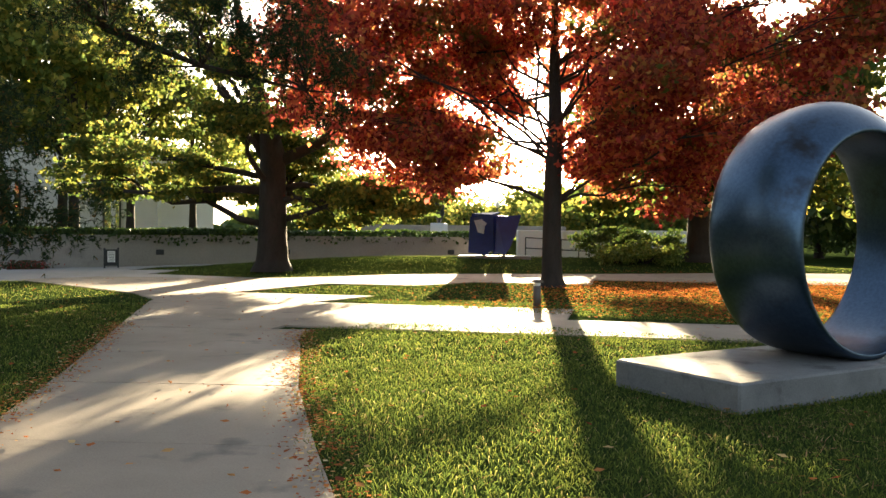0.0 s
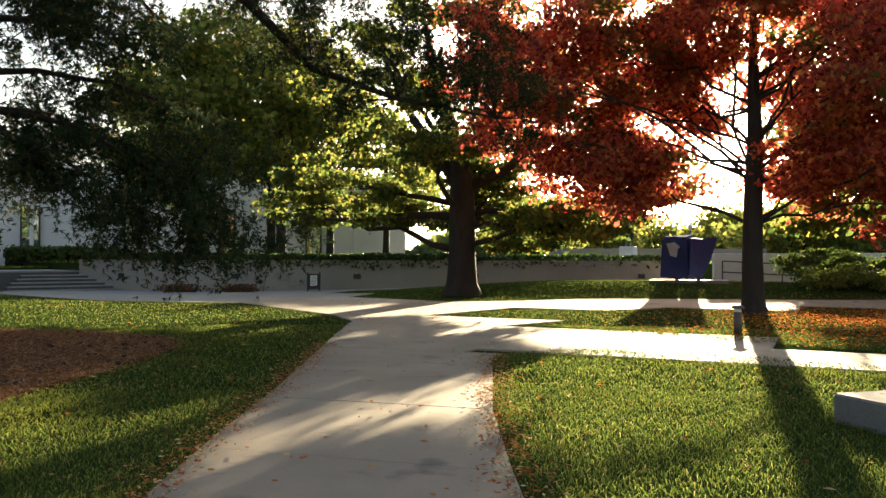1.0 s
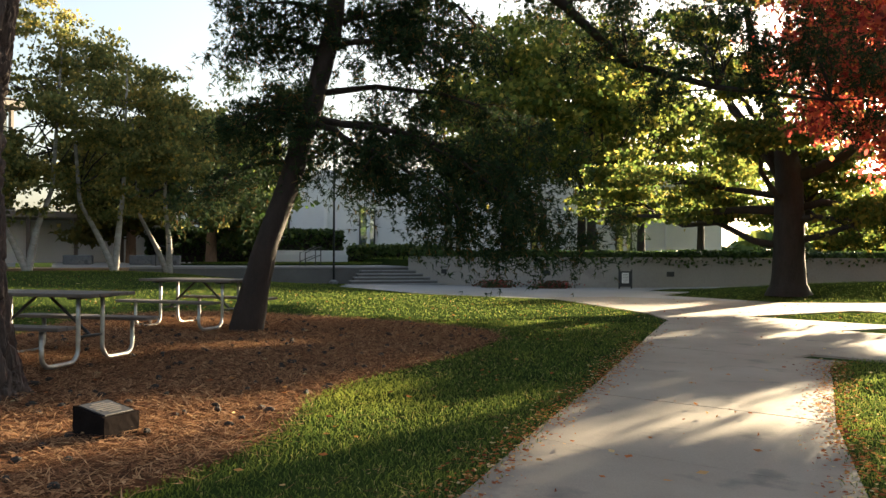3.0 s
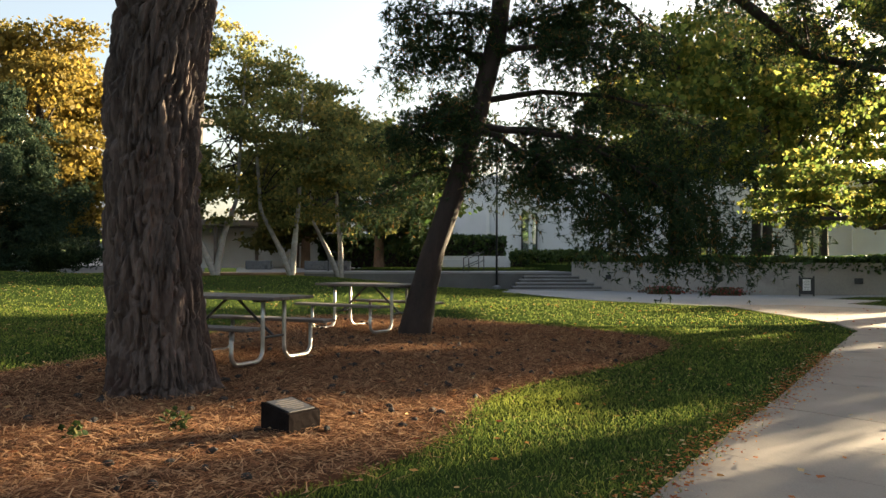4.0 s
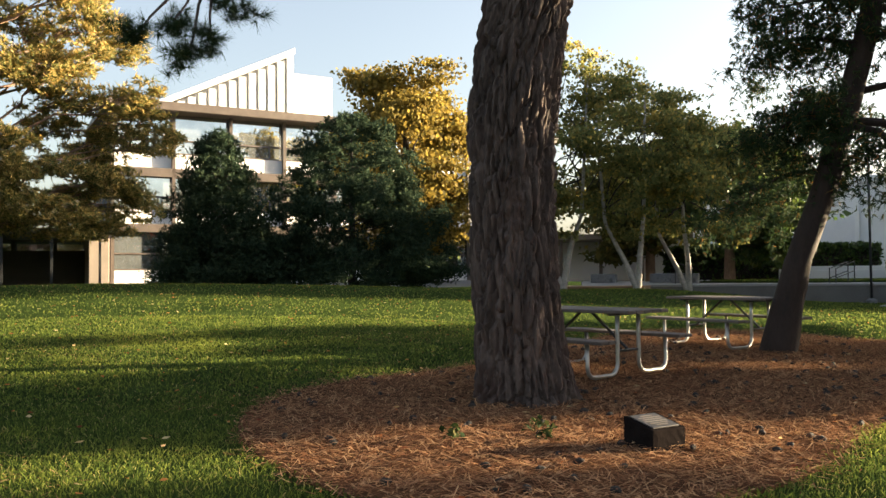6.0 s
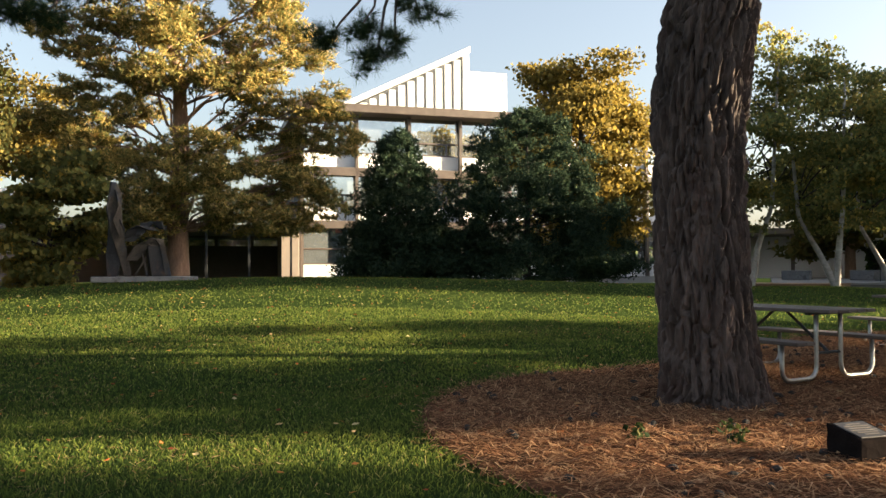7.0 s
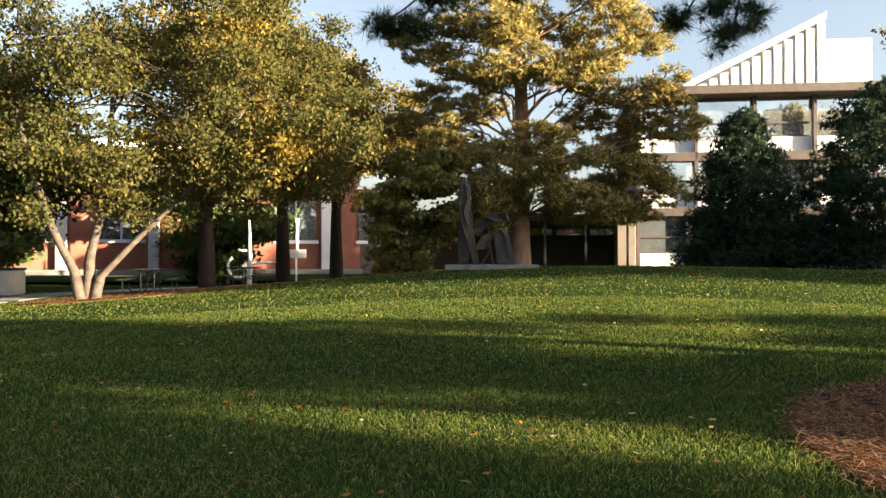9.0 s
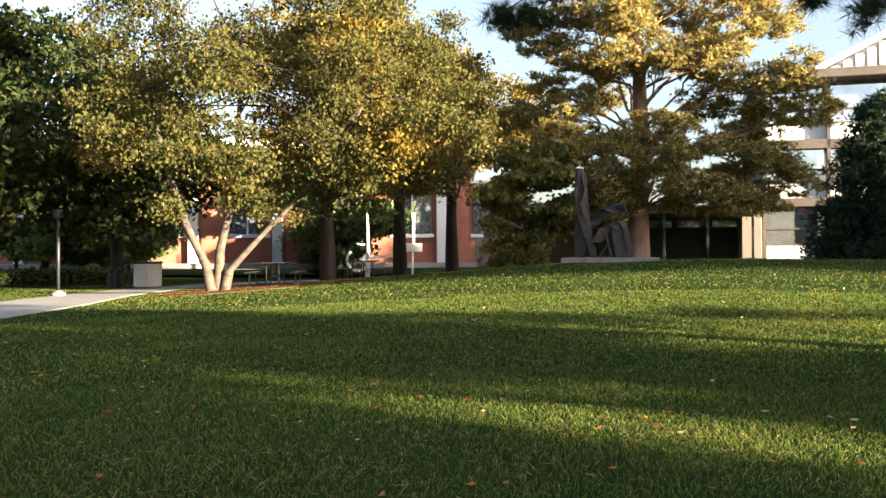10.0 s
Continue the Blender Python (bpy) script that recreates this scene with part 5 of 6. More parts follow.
shrub((-0.53, 31.8, 0.6), 1.5, 1.0, 1.2, 4500, 0.12, LEAF_GREEN, "spreading grey-green juniper shrub", 71)
shrub((1.36, 32.27, 0.61), 1.3, 1.0, 1.0, 3800, 0.12, LEAF_GREEN, "spreading grey-green juniper shrub", 72)
shrub((0.58, 29.8, 0.52), 1.3, 0.8, 0.6, 3800, 0.10, LEAF_SHRUB, "low sunlit yellow-green shrub", 73)
shrub((-0.4, 29.81, 0.51), 0.6, 0.5, 0.4, 1500, 0.10, LEAF_SHRUB, "low sunlit yellow-green shrub", 74)

# ---- the ring on its plinth ----
PU, PV = Vector((0.735, 0.678, 0)), Vector((-0.678, 0.735, 0))
corner = Vector((0.79, 6.85, 0))
pc = corner + PU * 1.75 + PV * 0.70
plinth = Shell().box((0, 0, 0.11), (3.5, 1.40, 0.26), chamfer=0.018).ob("plinth", PLINTH)
plinth.matrix_world = pose(pc.x, pc.y, 0, 0, 0, math.degrees(math.atan2(PU.y, PU.x)))
tagged(plinth, "low grey concrete plinth on the lawn", "plinth")


def ring_sculpture():
    c = corner + PU * 2.07 + PV * 0.68
    R, h, n, m = 1.22, 0.46, 120, 44
    sh = Shell()
    for i in range(n):
        a = 2 * math.pi * i / n
        # the band is flat at its foot and swells toward the top, where both rims draw in
        inset = 0.14 * (1 + math.sin(a))
        for j in range(m):
            b = 2 * math.pi * j / m
            cb, sb = math.cos(b), math.sin(b)
            v = h * (abs(sb) ** 0.8) * (1 if sb > 0 else -1)
            u = (v / h) ** 2 * (1.0 if v < 0 else 0.3)
            if cb >= 0:
                r = R - inset * u - 0.03 * (1 - abs(cb)) ** 2
            else:
                r = R - 0.06 - inset * (0.62 - 0.36 * v / h) - 0.02 * abs(cb)
            sh.v.append((r * math.cos(a), v, R + r * math.sin(a)))
    sh.f = [(i * m + j, i * m + (j + 1) % m, ((i + 1) % n) * m + (j + 1) % m, ((i + 1) % n) * m + j) for i in range(n) for j in range(m)]
    lo = min(v[2] for v in sh.v)
    sh.v = [(x, y, z - lo) for x, y, z in sh.v]
    o = sh.ob("ring_sculpture", BRONZE, smooth=True)
    o.matrix_world = pose(c.x, c.y, 0.235, 0, 0, math.degrees(math.atan2(PU.y, PU.x)))
    tagged(o, "large dark polished bronze ring sculpture on a concrete plinth", "sculpture")


ring_sculpture()

# ---- the blue folded sculpture ----
bs = (-4.88, 30.43, 0.51)
bz = hz(bs[0], bs[1])
slab = Shell().box((0, 0, 0.05), (2.7, 1.6, 0.14), chamfer=0.015).ob("sculpture_base", PLINTH)
slab.matrix_world = pose(bs[0], bs[1], bz - 0.07, 0, 0, 8)
tagged(slab, "thin pale concrete base slab on the grass", "base")
blue = thing("blue_sculpture", (bs[0], bs[1], bz + 0.06), "folded deep-blue painted steel plate sculpture", "sculpture", turn=8)


def plate(name, pts, thick, label="", material=BLUE_PAINT):
    """A bent plate through corner points, given real thickness."""
    p = [Vector(q) for q in pts]
    nrm = (p[1] - p[0]).cross(p[2] - p[0]).normalized() * thick
    n = len(p)
    v = [q - nrm for q in p] + [q + nrm for q in p]
    f = [tuple(range(n - 1, -1, -1)), tuple(range(n, 2 * n))] + [(i, (i + 1) % n, n + (i + 1) % n, n + i) for i in range(n)]
    return part(name, Shell().add(v, f), material, blue, label)


plate("folded_plate", [(-0.98, -0.1, 0.10), (-0.30, -0.30, 0.02), (-0.02, -0.40, 0.22), (-0.06, -0.36, 1.52), (-0.55, -0.20, 1.50), (-0.92, -0.05, 1.44)], 0.02)
plate("folded_plate", [(-0.05, -0.35, 0.05), (0.45, 0.0, 0.12), (0.95, 0.10, 1.45), (-0.12, -0.30, 1.50)], 0.02)
plate("folded_plate", [(0.02, -0.46, 0.12), (0.40, -0.44, 0.04), (0.58, -0.38, 0.30), (0.74, -0.30, 0.66), (0.86, -0.22, 1.06), (0.98, -0.14, 1.52), (0.46, -0.30, 1.46), (0.08, -0.42, 1.44)], 0.02)
plate("folded_plate", [(-0.85, -0.05, 1.55), (-0.12, -0.30, 1.50), (0.20, 0.1, 1.62), (-0.3, 0.5, 1.45)], 0.02)
plate("folded_plate", [(-0.92, -0.1, 0.08), (-0.3, 0.6, 0.08), (-0.3, 0.5, 1.45), (-0.85, -0.05, 1.55)], 0.02)
plate("torn_plate", [(-0.62, -0.29, 0.86), (-0.40, -0.36, 0.80), (-0.36, -0.37, 1.10), (-0.28, -0.39, 1.18), (-0.48, -0.33, 1.34), (-0.76, -0.25, 1.30)], 0.015, "pale weathered patch plate", PALE_BLUE)
for x in (-0.4, 0.35):
    part("foot", Shell().tube([(x, -0.1, -0.02), (x, -0.1, 0.12)], 0.07, 10), DARK_METAL, blue)

# ---- notice board, flower beds, bollard, statue, lamps ----
sg = (-19.12, 27.51, 0.1)
board = thing("notice_board", (sg[0], sg[1], hz(sg[0], sg[1])), "small dark metal notice stand with a pale sheet", "sign", turn=35)
for x in (-0.24, 0.24):
    part("post", Shell().box((x, 0, 0.38), (0.06, 0.06, 0.80), chamfer=0.006), DARK_METAL, board)
part("panel", Shell().box((0, 0, 0.40), (0.42, 0.035, 0.62), chamfer=0.006), DARK_METAL, board)
sheet = part("notice", Shell().box((0, -0.022, 0.44), (0.27, 0.006, 0.42)), PAPER, board, "pale paper notice")
for k in range(6):
    part("print_line", Shell().box((0, -0.0265, 0.58 - 0.06 * k), (0.20, 0.003, 0.014)), DARK_METAL, sheet)


def flower_bed(b0, w, label):
    t = thing("flower_bed", grounded(b0[0], b0[1], 0.0), label, "flowers", "flower beds by the wall", turn=40)
    part("soil", Shell().box((0, 0, 0.03), (w * 0.8, 0.7, 0.06), chamfer=0.02), MULCH, t)
    p = np.stack([RNG.normal(size=900) * 0.27 * w, RNG.normal(size=900) * 0.25, 0.05 + 0.27 * RNG.random(900) ** 1.6], 1)
    cloud("blossoms", leaves(p, 0.09), LEAF_FACES, RED_FLOWER, t)


flower_bed((-23.67, 24.82, 0.03), 1.6, "bed of small red flowers below the wall")
flower_bed((-21.7, 26.05, 0.04), 1.5, "bed of small red flowers below the wall")

bo = (-1.75, 16.11, 0)
bol = thing("path_light", grounded(bo[0], bo[1], 0.0), "low bronze bollard light beside the path", "bollard")
part("post", Shell().tube([(0, 0, -0.05), (0, 0, 0.40)], 0.075, 16), STEEL_BROWN, bol, smooth=True)
part("lens", Shell().tube([(0, 0, 0.40), (0, 0, 0.46)], 0.065, 16), PAPER, bol)
part("cap", Shell().tube([(0, 0, 0.46), (0, 0, 0.49), (0, 0, 0.53)], [0.12, 0.12, 0.05], 16), STEEL_BROWN, bol)

st = (-11.32, 49.03, 2.14)
ped = thing("statue", (st[0], st[1], 1.14), "small dark figure sculpture on a pale pedestal", "statue")
part("pedestal", Shell().box((0, 0, 0.5), (0.9, 0.9, 1.0), chamfer=0.03), WHITE_STONE, ped)
part("figure", Shell().tube([(0, 0, 1.0), (0.05, 0, 1.5), (-0.1, 0, 1.9), (0.1, 0, 2.3), (0.05, 0, 2.6)], [0.10, 0.28, 0.42, 0.30, 0.05], 10), DARK_METAL, ped, smooth=True)


def street_lamp(p, tall, label, globe=False):
    t = thing("street_lamp", (p[0], p[1], hz(p[0], p[1]) if p[2] < 0.8 else p[2]), label, "lamp")
    part("post", Shell().tube([(0, 0, 0), (0, 0, tall)], 0.05, 10), DARK_METAL, t, smooth=True)
    part("base", Shell().tube([(0, 0, -0.02), (0, 0, 0.10), (0, 0, 0.18)], [0.22, 0.22, 0.08], 12), PLINTH, t)
    if globe:
        part("lantern", Shell().tube([(0, 0, tall), (0, 0, tall + 0.15), (0, 0, tall + 0.40), (0, 0, tall + 0.5)], [0.08, 0.20, 0.16, 0.03], 12), PAPER, t, smooth=True)
    else:
        part("head", Shell().tube([(0, 0, tall - 0.05), (0, 0, tall + 0.02), (0, 0, tall + 0.25)], [0.05, 0.14, 0.14], 12), DARK_METAL, t)


street_lamp((-13.51, -24.87, 0.16), 2.45, "dark slim post lamp beside the side walk")
street_lamp((-30.88, 21.61, 0.58), 7.0, "tall slim grey pole lamp by the steps")
street_lamp((*(-9.65, 61.56, 2.36)[:2], 1.14), 2.4, "distant globe lantern on a post", True)

# ---- picnic tables ----
def picnic_table(at, turn, label, group, wood=WOOD, tube=METAL, s=1.0):
    t = thing("picnic_table", at, label, "picnic table", group, turn=turn)
    L = 1.83
    for k in range(5):
        part("table_board", Shell().box((0, -0.31 + 0.155 * k, 0.755), (L, 0.145, 0.038), chamfer=0.006), wood, t)
    for side in (-1, 1):
        for k in range(2):
            part("bench_board", Shell().box((0, side * (0.66 + 0.14 * k), 0.44), (L, 0.132, 0.038), chamfer=0.006), wood, t)
    for e in (-1, 1):
        x = e * 0.62
        for side in (-1, 1):
            pts = [(x, side * 0.20, 0.73)] + [(x, side * 0.20, z) for z in (0.5, 0.2)]
            pts += [(x, side * (0.20 + 0.14 * (1 - math.cos(a))), 0.17 - 0.14 * math.sin(a)) for a in np.linspace(0.1, math.pi / 2, 5)]
            pts += [(x, side * (0.62 + 0.12 * math.sin(a)), 0.03 + 0.12 * (1 - math.cos(a))) for a in np.linspace(0.0, math.pi / 2, 5)]
            pts += [(x, side * 0.74, 0.42)]
            part("leg", Shell().tube(pts, 0.024, 10), tube, t, smooth=True)
        part("crossbar", Shell().box((x, 0, 0.725), (0.05, 0.70, 0.03)), DARK_METAL, t)
        part("brace", Shell().tube([(x, 0.0, 0.30), (e * 0.08, 0, 0.73)], 0.017, 6), DARK_METAL, t)
        part("tie", Shell().tube([(x, -0.20, 0.30), (x, 0.20, 0.30)], 0.015, 6), DARK_METAL, t)
    t.scale = (s, s, s)
    return t


def on(x, y, sink=0.0):
    return (x, y, hz(x, y) - sink)


picnic_table(on(-10.42, 3.2), 33, "grey weathered picnic table on bent galvanised tube legs", "picnic tables under the pines", s=1.05)
picnic_table(on(-13.28, 6.54), 24, "grey weathered picnic table on bent galvanised tube legs", "picnic tables under the pines", s=1.06)
for p, tn in (((-18.64, -20.65, 0.28), 40), ((-24.78, -22.28, 0.45), 20)):
    picnic_table(on(p[0], p[1]), tn, "dark green picnic table under the walk trees", "picnic tables by the walk", DARK_METAL, DARK_METAL)

# ---- the stone marker ----
marker = thing("stone_marker", (-6.18, 2.39, 0.01), "rough dark granite block marker with a sloped plate", "marker", turn=-67.5)
blk = Shell()
prof = [(-0.175, 0.0), (0.175, 0.0), (0.18, 0.225), (-0.175, 0.295)]
rg = random.Random(5)
cols = 9
for i in range(cols):
    x = -0.18 + 0.36 * i / (cols - 1)
    ring = []
    for k in range(4):
        (y0, z0), (y1, z1) = prof[k], prof[(k + 1) % 4]
        for s in range(4):
            y, z = y0 + (y1 - y0) * s / 4, z0 + (z1 - z0) * s / 4
            j = 0.004 if k != 2 else 0.001
            ring.append((x + rg.uniform(-j, j), y + rg.uniform(-j, j), z + (rg.uniform(-j, j) if z > 0.02 else -0.03)))
    blk.v += ring
blk.f = [(i * 16 + j, i * 16 + (j + 1) % 16, (i + 1) * 16 + (j + 1) % 16, (i + 1) * 16 + j) for i in range(cols - 1) for j in range(16)] + [tuple(range(15, -1, -1)), tuple(range((cols - 1) * 16, cols * 16))]
part("block", blk, STONE_DARK, marker)
slope = math.degrees(math.atan2(-0.07, 0.355))
tilt = pose(0, 0, 0, slope, 0, 0)
pl = part("plate", Shell().box((0, 0.0, 0.264), (0.30, 0.30, 0.012), tilt=tilt, chamfer=0.003), PLATE, marker, "dark engraved metal plate")
for k in range(6):
    w = (0.14, 0.24, 0.22, 0.25, 0.20, 0.13)[k]
    y = -0.10 + 0.04 * k
    part("letter_line", Shell().box((0, y * 0.97, 0.2712 - y * 0.195 + 0.0005), (w, 0.014, 0.003), tilt=tilt), PLATE_INK, pl)

marker.scale = (0.88, 0.88, 0.9)

# small green sprouts in the needles
for p in ((-6.63, 0.92, 0), (-6.54, 1.65, 0), (-6.87, 1.66, 0)):
    t = thing("seedling", (p[0], p[1], 0.0), "small green seedling sprouting in the needles", "plant")
    n = 40
    q = np.stack([RNG.normal(size=n) * 0.05, RNG.normal(size=n) * 0.05, 0.02 + 0.16 * RNG.random(n)], 1)
    part("stem", Shell().tube([(0, 0, -0.02), (0.01, 0, 0.08), (0, 0.01, 0.17)], [0.006, 0.005, 0.002], 5), LEAF_GREEN, t)
    cloud("foliage", leaves(q, 0.05), LEAF_FACES, LEAF_DARK, t)

# ---- terrace furniture: deck, blocks ----
dk = (-33.55, 11.02, 0.71)
deck = thing("wooden_deck", (dk[0], dk[1], hz(dk[0], dk[1]) - 0.05), "low brown plank deck at the lawn's edge", "deck", turn=62)
part("frame", Shell().box((0, 0, 0.12), (4.0, 3.0, 0.26)), WOOD_WARM, deck)
for k in range(16):
    part("plank", Shell().box((0, -1.45 + 0.193 * k, 0.28), (4.06, 0.18, 0.05), chamfer=0.006), WOOD_WARM, deck)
for x, d in ((700, 43), (735, 41), (600, 44)):
    ang = radians(64.178 - math.degrees(math.atan((x - 784) / 1432)))
    o = Shell().box((0, 0, 0.22), (1.3, 0.6, 0.46), chamfer=0.03).ob("block_bench", PLINTH)
    o.matrix_world = pose(-math.sin(ang) * d, math.cos(ang) * d, 0.85, 0, 0, 60)
    tagged(o, "plain concrete block bench on the terrace", "bench", "block benches")
pv = thing("pavilion", (*(-55.28, 18.54, 1.17)[:2], 0.8), "low open pavilion with a dark flat roof and posts", "building", turn=66)
part("roof", Shell().box((0, 0, 3.0), (12, 5, 0.4), chamfer=0.04), TAN_CONC, pv)
for x in (-5.5, -2.7, 0, 2.7, 5.5):
    part("post", Shell().box((x, -2.2, 1.4), (0.22, 0.22, 2.9)), STEEL_BROWN, pv)
part("wall", Shell().box((0, 2.2, 1.4), (12, 0.3, 2.9)), WHITE_STONE, pv)

# ---- the glass building ----
BA, BDIR = Vector((-51.6, -13.6, 0.6)), 111.5
glass_b = thing("glass_building", BA, "three-storey modern building with glass bands and brown steel frame", "building", turn=BDIR)
LEN = 33.0
# Core's dark colour stands in for the dimness of rooms behind glass.
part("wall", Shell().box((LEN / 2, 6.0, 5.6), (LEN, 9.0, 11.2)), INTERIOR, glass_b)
part("roof", Shell().box((LEN / 2, 5.2, 11.45), (LEN + 1.0, 11.6, 0.55), chamfer=0.04), STEEL_BROWN, glass_b)
for z0, z1 in ((7.1, 7.65), (3.6, 4.1)):
    part("floor_band", Shell().box((LEN / 2, 1.0, (z0 + z1) / 2), (LEN, 1.3, z1 - z0)), STEEL_BROWN, glass_b)
for z0, z1 in ((7.65, 8.6), (4.1, 5.0), (0.25, 1.2)):
    for k in range(9):
        part("spandrel_panel", Shell().box((1.9 + 3.63 * k, 0.75, (z0 + z1) / 2), (3.5, 0.14, z1 - z0), chamfer=0.01), WHITE_PAINT, glass_b)
part("base", Shell().box((LEN / 2, 0.9, 0.05), (LEN, 1.2, 0.5)), GREY_PANEL, glass_b)
for k in range(10):
    part("column", Shell().box((0.05 + 3.63 * k, 0.5, 5.6), (0.20, 0.30, 11.2)), STEEL_BROWN, glass_b)
for z0, z1, zm in ((8.6, 11.2, 9.5), (5.0, 7.1, 5.85), (1.2, 3.6, 2.25)):
    for k in range(9):
        w = part("window", Shell().box((1.87 + 3.63 * k, 0.85, (z0 + z1) / 2), (3.42, 0.04, z1 - z0)), GLASS, glass_b)
        part("mullion", Shell().box((1.87 + 3.63 * k, 0.80, zm), (3.42, 0.10, 0.10)), STEEL_BROWN, w)
        part("mullion", Shell().box((1.87 + 3.63 * k + 0.9, 0.80, (z0 + zm) / 2), (0.07, 0.09, zm - z0)), STEEL_BROWN, w)
        part("mullion", Shell().box((1.87 + 3.63 * k, 0.80, z0 + 0.05), (3.42, 0.10, 0.10)), STEEL_BROWN, w)
part("end_wall", Shell().box((-0.75, 1.2, 1.95), (1.15, 2.6, 4.3), chamfer=0.03), TAN_CONC, glass_b)

# the sloping clad roof lantern above
lan = thing("roof_lantern", (BA.x, BA.y, 0), "white ribbed roof lantern with a sloping top", "roof", turn=BDIR)
x0, x1, yb, zb, zt = 2.8, 13.6, 7.0, 12.3, 18.3
sh = Shell()
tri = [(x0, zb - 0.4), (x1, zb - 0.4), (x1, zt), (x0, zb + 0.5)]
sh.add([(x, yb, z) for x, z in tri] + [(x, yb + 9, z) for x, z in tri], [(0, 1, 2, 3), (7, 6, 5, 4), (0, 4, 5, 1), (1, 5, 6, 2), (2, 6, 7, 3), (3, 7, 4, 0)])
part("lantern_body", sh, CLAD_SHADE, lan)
for k in range(15):
    x = x0 + 0.35 + (x1 - x0 - 0.5) * k / 14
    top = zb + 0.5 + (zt - zb - 0.5) * (x - x0) / (x1 - x0) - 0.15
    part("cladding_rib", Shell().box((x, yb - 0.14, (zb - 0.4 + top) / 2), (0.50, 0.26, top - zb + 0.4), chamfer=0.02), CLADDING, lan)
sh = Shell()
sh.add([(x0 - 0.4, yb - 0.5, zb + 0.45), (x1 + 0.15, yb - 0.5, zt + 0.05), (x1 + 0.15, yb + 9.3, zt + 0.05), (x0 - 0.4, yb + 9.3, zb + 0.45), (x0 - 0.4, yb - 0.5, zb + 0.85), (x1 + 0.15, yb - 0.5, zt + 0.5), (x1 + 0.15, yb + 9.3, zt + 0.5), (x0 - 0.4, yb + 9.3, zb + 0.85)],
       [(3, 2, 1, 0), (4, 5, 6, 7), (0, 1, 5, 4), (1, 2, 6, 5), (2, 3, 7, 6), (3, 0, 4, 7)])
part("lantern_roof", sh, CLADDING, lan)
part("end_face", Shell().box((x1 + 0.10, yb + 4.5, (zb - 0.4 + zt) / 2), (0.16, 9.0, zt - zb + 0.4)), CLADDING, lan)
part("rear_block", Shell().box((x1 + 2.2, yb + 5.5, (zb + zt) / 2 - 0.5), (4.2, 6.0, zt - zb - 0.4)), CLADDING, lan)

# the dark link behind the far pine
link_b = thing("link_building", (*(-49.5, -13.54, 1.19)[:2], 0.75), "low dark glazed link with a black canopy", "building", turn=BDIR + 176)
part("canopy", Shell().box((7, -3.0, 3.25), (15.5, 7.6, 0.38), chamfer=0.03), DARK_METAL, link_b)
part("wall", Shell().box((7, -6.6, 1.5), (15.0, 0.3, 3.1)), DARK_BROWN, link_b)
for k in range(6):
    part("window", Shell().box((1.4 + 2.4 * k, -6.42, 2.65), (2.2, 0.05, 0.55)), GLASS, link_b)
    part("post", Shell().box((0.2 + 2.5 * k, 0.5, 1.55), (0.14, 0.14, 3.1)), DARK_METAL, link_b)

# ---- the steel sculpture on the mound ----
sl, sr = Vector((-23.10, -12.07, 1.2)), Vector((-24.19, -9.90, 1.2))
sc = (sl + sr) / 2
s_ang = math.degrees(math.atan2((sr - sl).y, (sr - sl).x))
sz = hz(sc.x, sc.y)
base_slab = Shell().box((0, 0, 0.0), (2.9, 1.9, 0.16), chamfer=0.015).ob("sculpture_base", PLINTH)
base_slab.matrix_world = pose(sc.x, sc.y, sz + 0.05, 0, 0, s_ang)
tagged(base_slab, "thin concrete base slab on top of the mound", "base")
steel = thing("steel_sculpture", (sc.x, sc.y, sz + 0.13), "tall torn and folded weathered steel sculpture", "sculpture", turn=s_ang)


def shard(name, line, widths, thick=0.05, twist=0.0, material=SCULPT):
    sh = Shell()
    n = len(line)
    for i, (p, w) in enumerate(zip(line, widths)):
        a = twist * i / n
        dx, dy = math.cos(a) * w, math.sin(a) * w
        ox, oy = -math.sin(a) * thick, math.cos(a) * thick
        sh.v += [(p[0] - dx - ox, p[1] - dy - oy, p[2]), (p[0] + dx - ox, p[1] + dy - oy, p[2]), (p[0] + dx + ox, p[1] + dy + oy, p[2]), (p[0] - dx + ox, p[1] - dy + oy, p[2])]
    sh.f = [(3, 2, 1, 0), tuple(4 * (n - 1) + k for k in range(4))] + [(4 * i + k, 4 * i + (k + 1) % 4, 4 * i + 4 + (k + 1) % 4, 4 * i + 4 + k) for i in range(n - 1) for k in range(4)]
    part(name, sh, material, steel)


shard("tall_shard", [(-0.55, 0, 0), (-0.75, 0.05, 0.7), (-0.95, 0.0, 1.4), (-1.05, 0.05, 2.1), (-1.0, 0, 2.6), (-1.08, 0, 2.95)], [0.12, 0.16, 0.22, 0.26, 0.22, 0.08], 0.06, 0.7)
shard("tall_shard", [(-1.1, 0.1, 0), (-1.0, 0.12, 0.7), (-0.95, 0.1, 1.5), (-1.1, 0.1, 2.1)], [0.16, 0.30, 0.28, 0.12], 0.05, -0.5, SCULPT_DARK)
shard("curled_plate", [(-0.6, 0.2, 1.1), (-0.3, 0.15, 1.45), (0.0, 0.1, 1.6), (0.3, 0.05, 1.45)], [0.25, 0.32, 0.3, 0.22], 0.07, 0.9, SCULPT_DARK)
shard("curled_plate", [(-0.45, -0.1, 0.5), (-0.1, -0.1, 0.95), (0.2, -0.1, 1.1), (0.45, -0.1, 0.9)], [0.2, 0.26, 0.24, 0.2], 0.06, 0.6)
shard("box_plate", [(0.55, 0, 0), (0.42, 0, 0.5), (0.30, 0.0, 0.95)], [0.30, 0.28, 0.24], 0.22, 0.3, SCULPT_DARK)
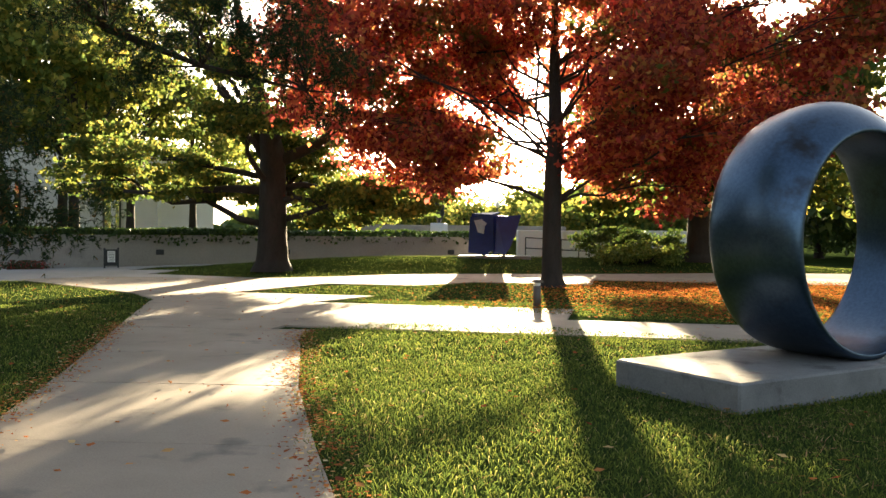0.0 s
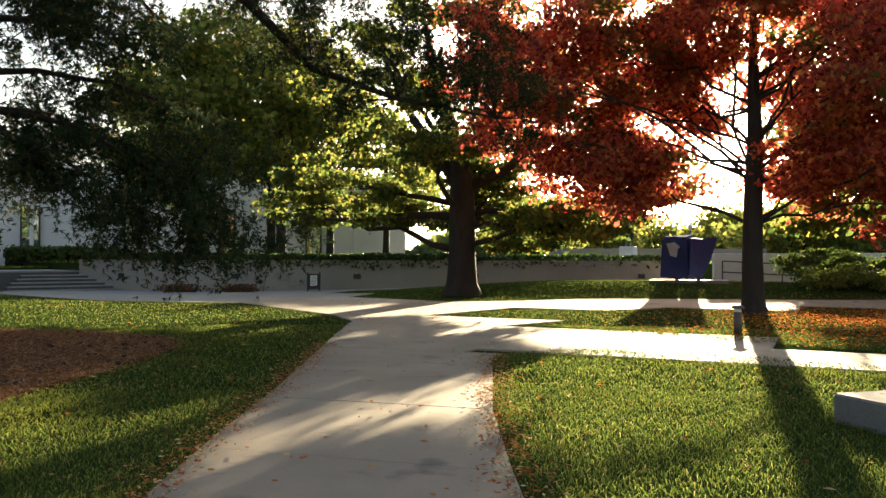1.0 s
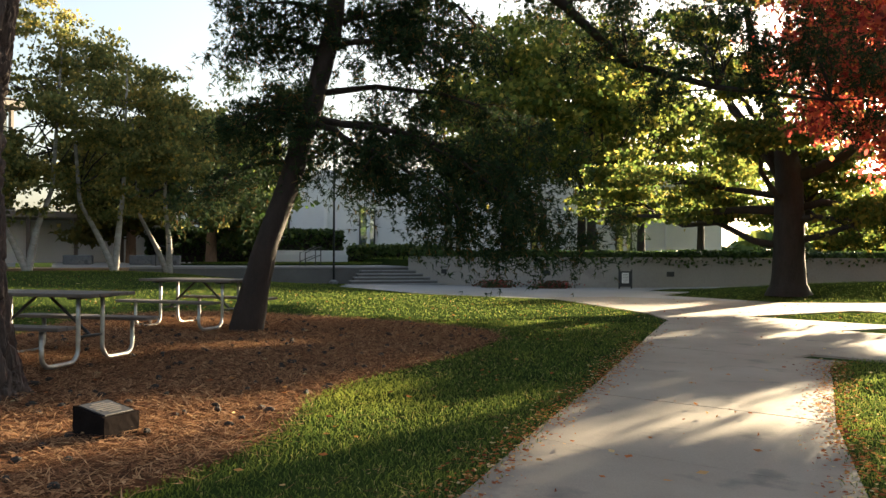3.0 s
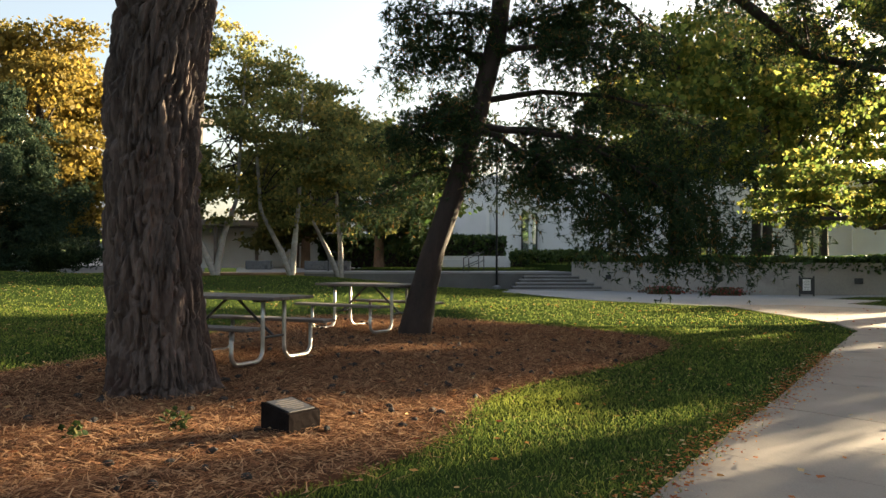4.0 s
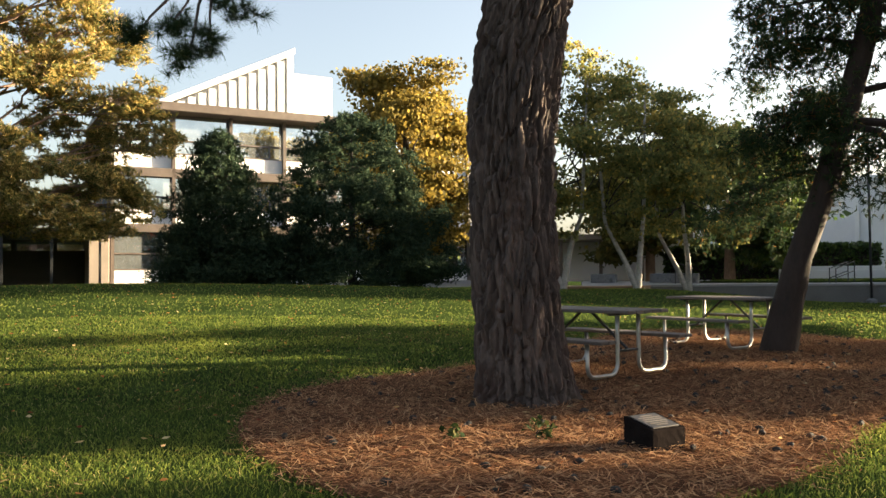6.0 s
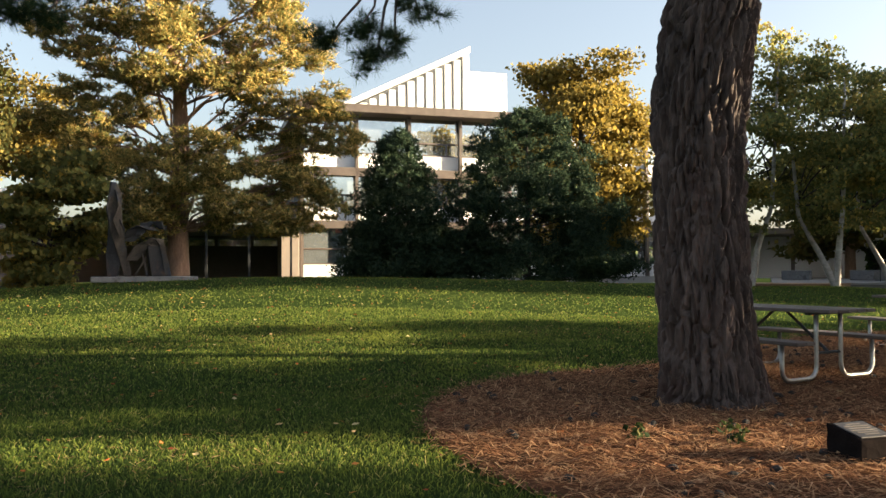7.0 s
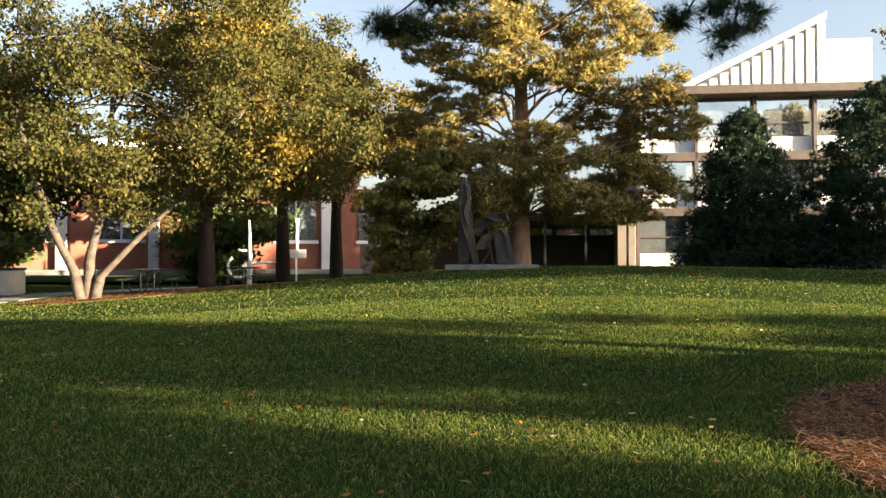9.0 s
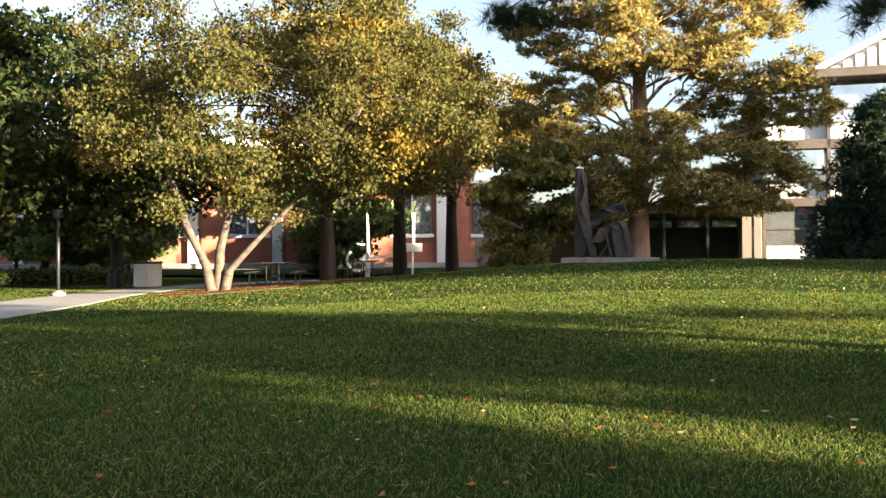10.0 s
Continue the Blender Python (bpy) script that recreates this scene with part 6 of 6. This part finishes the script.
shard("box_plate", [(0.82, 0, 0), (0.70, 0, 0.5), (0.55, 0.0, 1.0)], [0.10, 0.10, 0.08], 0.25, 0.2)
shard("prop", [(0.1, -0.2, 0), (0.0, -0.2, 0.4), (-0.12, -0.2, 0.85)], [0.03, 0.03, 0.03], 0.03)
shard("prop", [(-0.35, -0.2, 0), (-0.15, -0.2, 0.3), (0.05, -0.2, 0.6)], [0.03, 0.03, 0.03], 0.03)
shard("folded_plate", [(0.05, -0.15, 0.95), (0.3, -0.2, 1.2), (0.5, -0.15, 1.15), (0.62, -0.1, 0.9)], [0.10, 0.17, 0.16, 0.09], 0.05, 1.1)
shard("folded_plate", [(-0.2, 0.1, 1.3), (0.1, 0.15, 1.7), (0.4, 0.15, 1.75), (0.6, 0.1, 1.5)], [0.12, 0.22, 0.2, 0.1], 0.06, -0.8, SCULPT_DARK)
shard("torn_edge", [(-0.8, -0.12, 1.2), (-0.98, -0.12, 1.75), (-0.86, -0.1, 2.2), (-1.0, -0.1, 2.7)], [0.05, 0.11, 0.07, 0.03], 0.03, 1.4)

steel.scale = (0.82, 0.82, 0.95)

# ---- brick hall and things by the side walk ----
bh = thing("brick_hall", (-22.1, -50.2, 0.6), "red brick hall with white stone columns and tall windows", "building", turn=132)
part("wall", Shell().box((13, 3.4, 3.6), (33, 6, 7.4)), BRICK, bh)
part("roof", Shell().box((13, 3.4, 7.5), (34, 7, 0.5)), WHITE_STONE, bh)
part("step", Shell().box((13, -0.2, 0.1), (33, 1.4, 0.3), chamfer=0.02), PLAZA, bh)
for k in range(7):
    x = -2.6 + 5 * k
    part("column", Shell().box((x, 0.25, 3.4), (0.6, 0.4, 6.9), chamfer=0.03), WHITE_STONE, bh)
    part("brick_pier", Shell().box((x + 1.1, 0.32, 3.4), (1.2, 0.3, 6.8), chamfer=0.01), BRICK, bh)
    w = part("window", Shell().box((x + 3.2, 0.36, 3.6), (2.4, 0.10, 3.2)), GLASS, bh)
    part("window_frame", Shell().box((x + 3.2, 0.33, 5.3), (2.7, 0.2, 0.2)).box((x + 3.2, 0.33, 1.9), (2.7, 0.2, 0.2)).box((x + 3.2, 0.33, 3.6), (0.1, 0.16, 3.2)), WHITE_STONE, w)


def far_white(p, spec, label, name):
    t = thing(name, (p[0], p[1], hz(p[0], p[1])), label, "sculpture", turn=131)
    for k, (c, s) in enumerate(spec):
        part("block", Shell().box(c, s, chamfer=0.02), WHITE_PAINT, t)
    return t


far_white((-31.57, -25.09, 0.81), [((0, 0, 0.65), (0.10, 0.10, 1.4)), ((0, 0, 1.55), (0.95, 0.5, 0.42)), ((0.05, 0, 2.4), (0.13, 0.13, 1.3)), ((0.05, 0, 3.15), (0.2, 0.2, 0.22))], "small white painted post sculpture with a box", "white_sculpture")
cur = thing("white_curl_sculpture", on(*(-31.63, -28.12, 0.5)[:2]), "white curling outdoor sculpture", "sculpture", turn=131)
part("curl", Shell().tube([(-0.5 + 0.55 * math.cos(a), 0, 1.0 + 0.55 * math.sin(a)) for a in np.linspace(2.2, 6.6, 14)], 0.07, 8), WHITE_PAINT, cur, smooth=True)
part("mast", Shell().tube([(0, 0, -0.05), (0.05, 0, 1.2), (0.0, 0, 3.5)], [0.13, 0.11, 0.04], 8), WHITE_PAINT, cur, smooth=True)
part("arm", Shell().tube([(0, 0, 1.15), (1.4, 0, 1.2)], 0.06, 8), WHITE_PAINT, cur)

bn = (-19.09, -28.5, 0.24)
bins = thing("litter_bin", on(bn[0], bn[1]), "wide pale slatted litter and recycling bin", "bin", turn=30)
part("body", Shell().box((0, 0, 0.50), (1.15, 0.62, 0.92), chamfer=0.03), BIN_GREY, bins)
for k in range(9):
    part("slat", Shell().box((-0.5 + 0.125 * k, -0.325, 0.48), (0.07, 0.03, 0.82)), WOOD, bins)
part("lid", Shell().box((0, 0, 1.0), (1.22, 0.70, 0.10), chamfer=0.03), DARK_METAL, bins)
bk = (-18.72, -29.94, 0.27)
rack = thing("bike_rack", on(bk[0], bk[1]), "dark metal hoop rack beside the walk", "rack", turn=30)
for k in range(4):
    pts = [(-1.2 + 0.6 * k + 0.22 * math.cos(a), 0, 0.55 + 0.25 * math.sin(a)) for a in np.linspace(math.pi, 0, 7)]
    part("hoop", Shell().tube([(pts[0][0], 0, -0.03), *pts, (pts[-1][0], 0, -0.03)], 0.025, 8), DARK_METAL, rack)
hedge("planting_strip", (-15.2, -35.14, 0.32), (-22.19, -36.01, 0.27), 1.4, 0.1, 0.7, 2500, 0.18, LEAF_GREEN, "low planting along the far side of the walk")

# distant town edge that closes the view
bar_between("backdrop_wall", (-24.9, -71.04, 0.65), (-66.62, -41.18, 0.27), 1.0, 0, 6, DARK_BROWN, "long far brick building behind the trees", "building", "structure")

# cones among the needles
nc = 420
cx, cy = RNG.uniform(-15, -4.6, nc), RNG.uniform(-0.8, 10.5, nc)
ck = inside(MULCH_LINE, cx, cy)
cones = Shell()
for x, y in zip(cx[ck], cy[ck]):
    a, r = random.uniform(0, 6.3), random.uniform(0.018, 0.03)
    z = hz(x, y) + 0.035
    d = Vector((math.cos(a), math.sin(a), random.uniform(-0.2, 0.2))) * r * 1.6
    c = Vector((x, y, z))
    cones.tube([c - d, c - d * 0.4, c + d * 0.4, c + d], [r * 0.4, r, r * 0.85, r * 0.15], 7)
tagged(cones.ob("pine_cones", BARK_DARK), "small dark pine cones lying in the needles", "cones", kind="stuff")
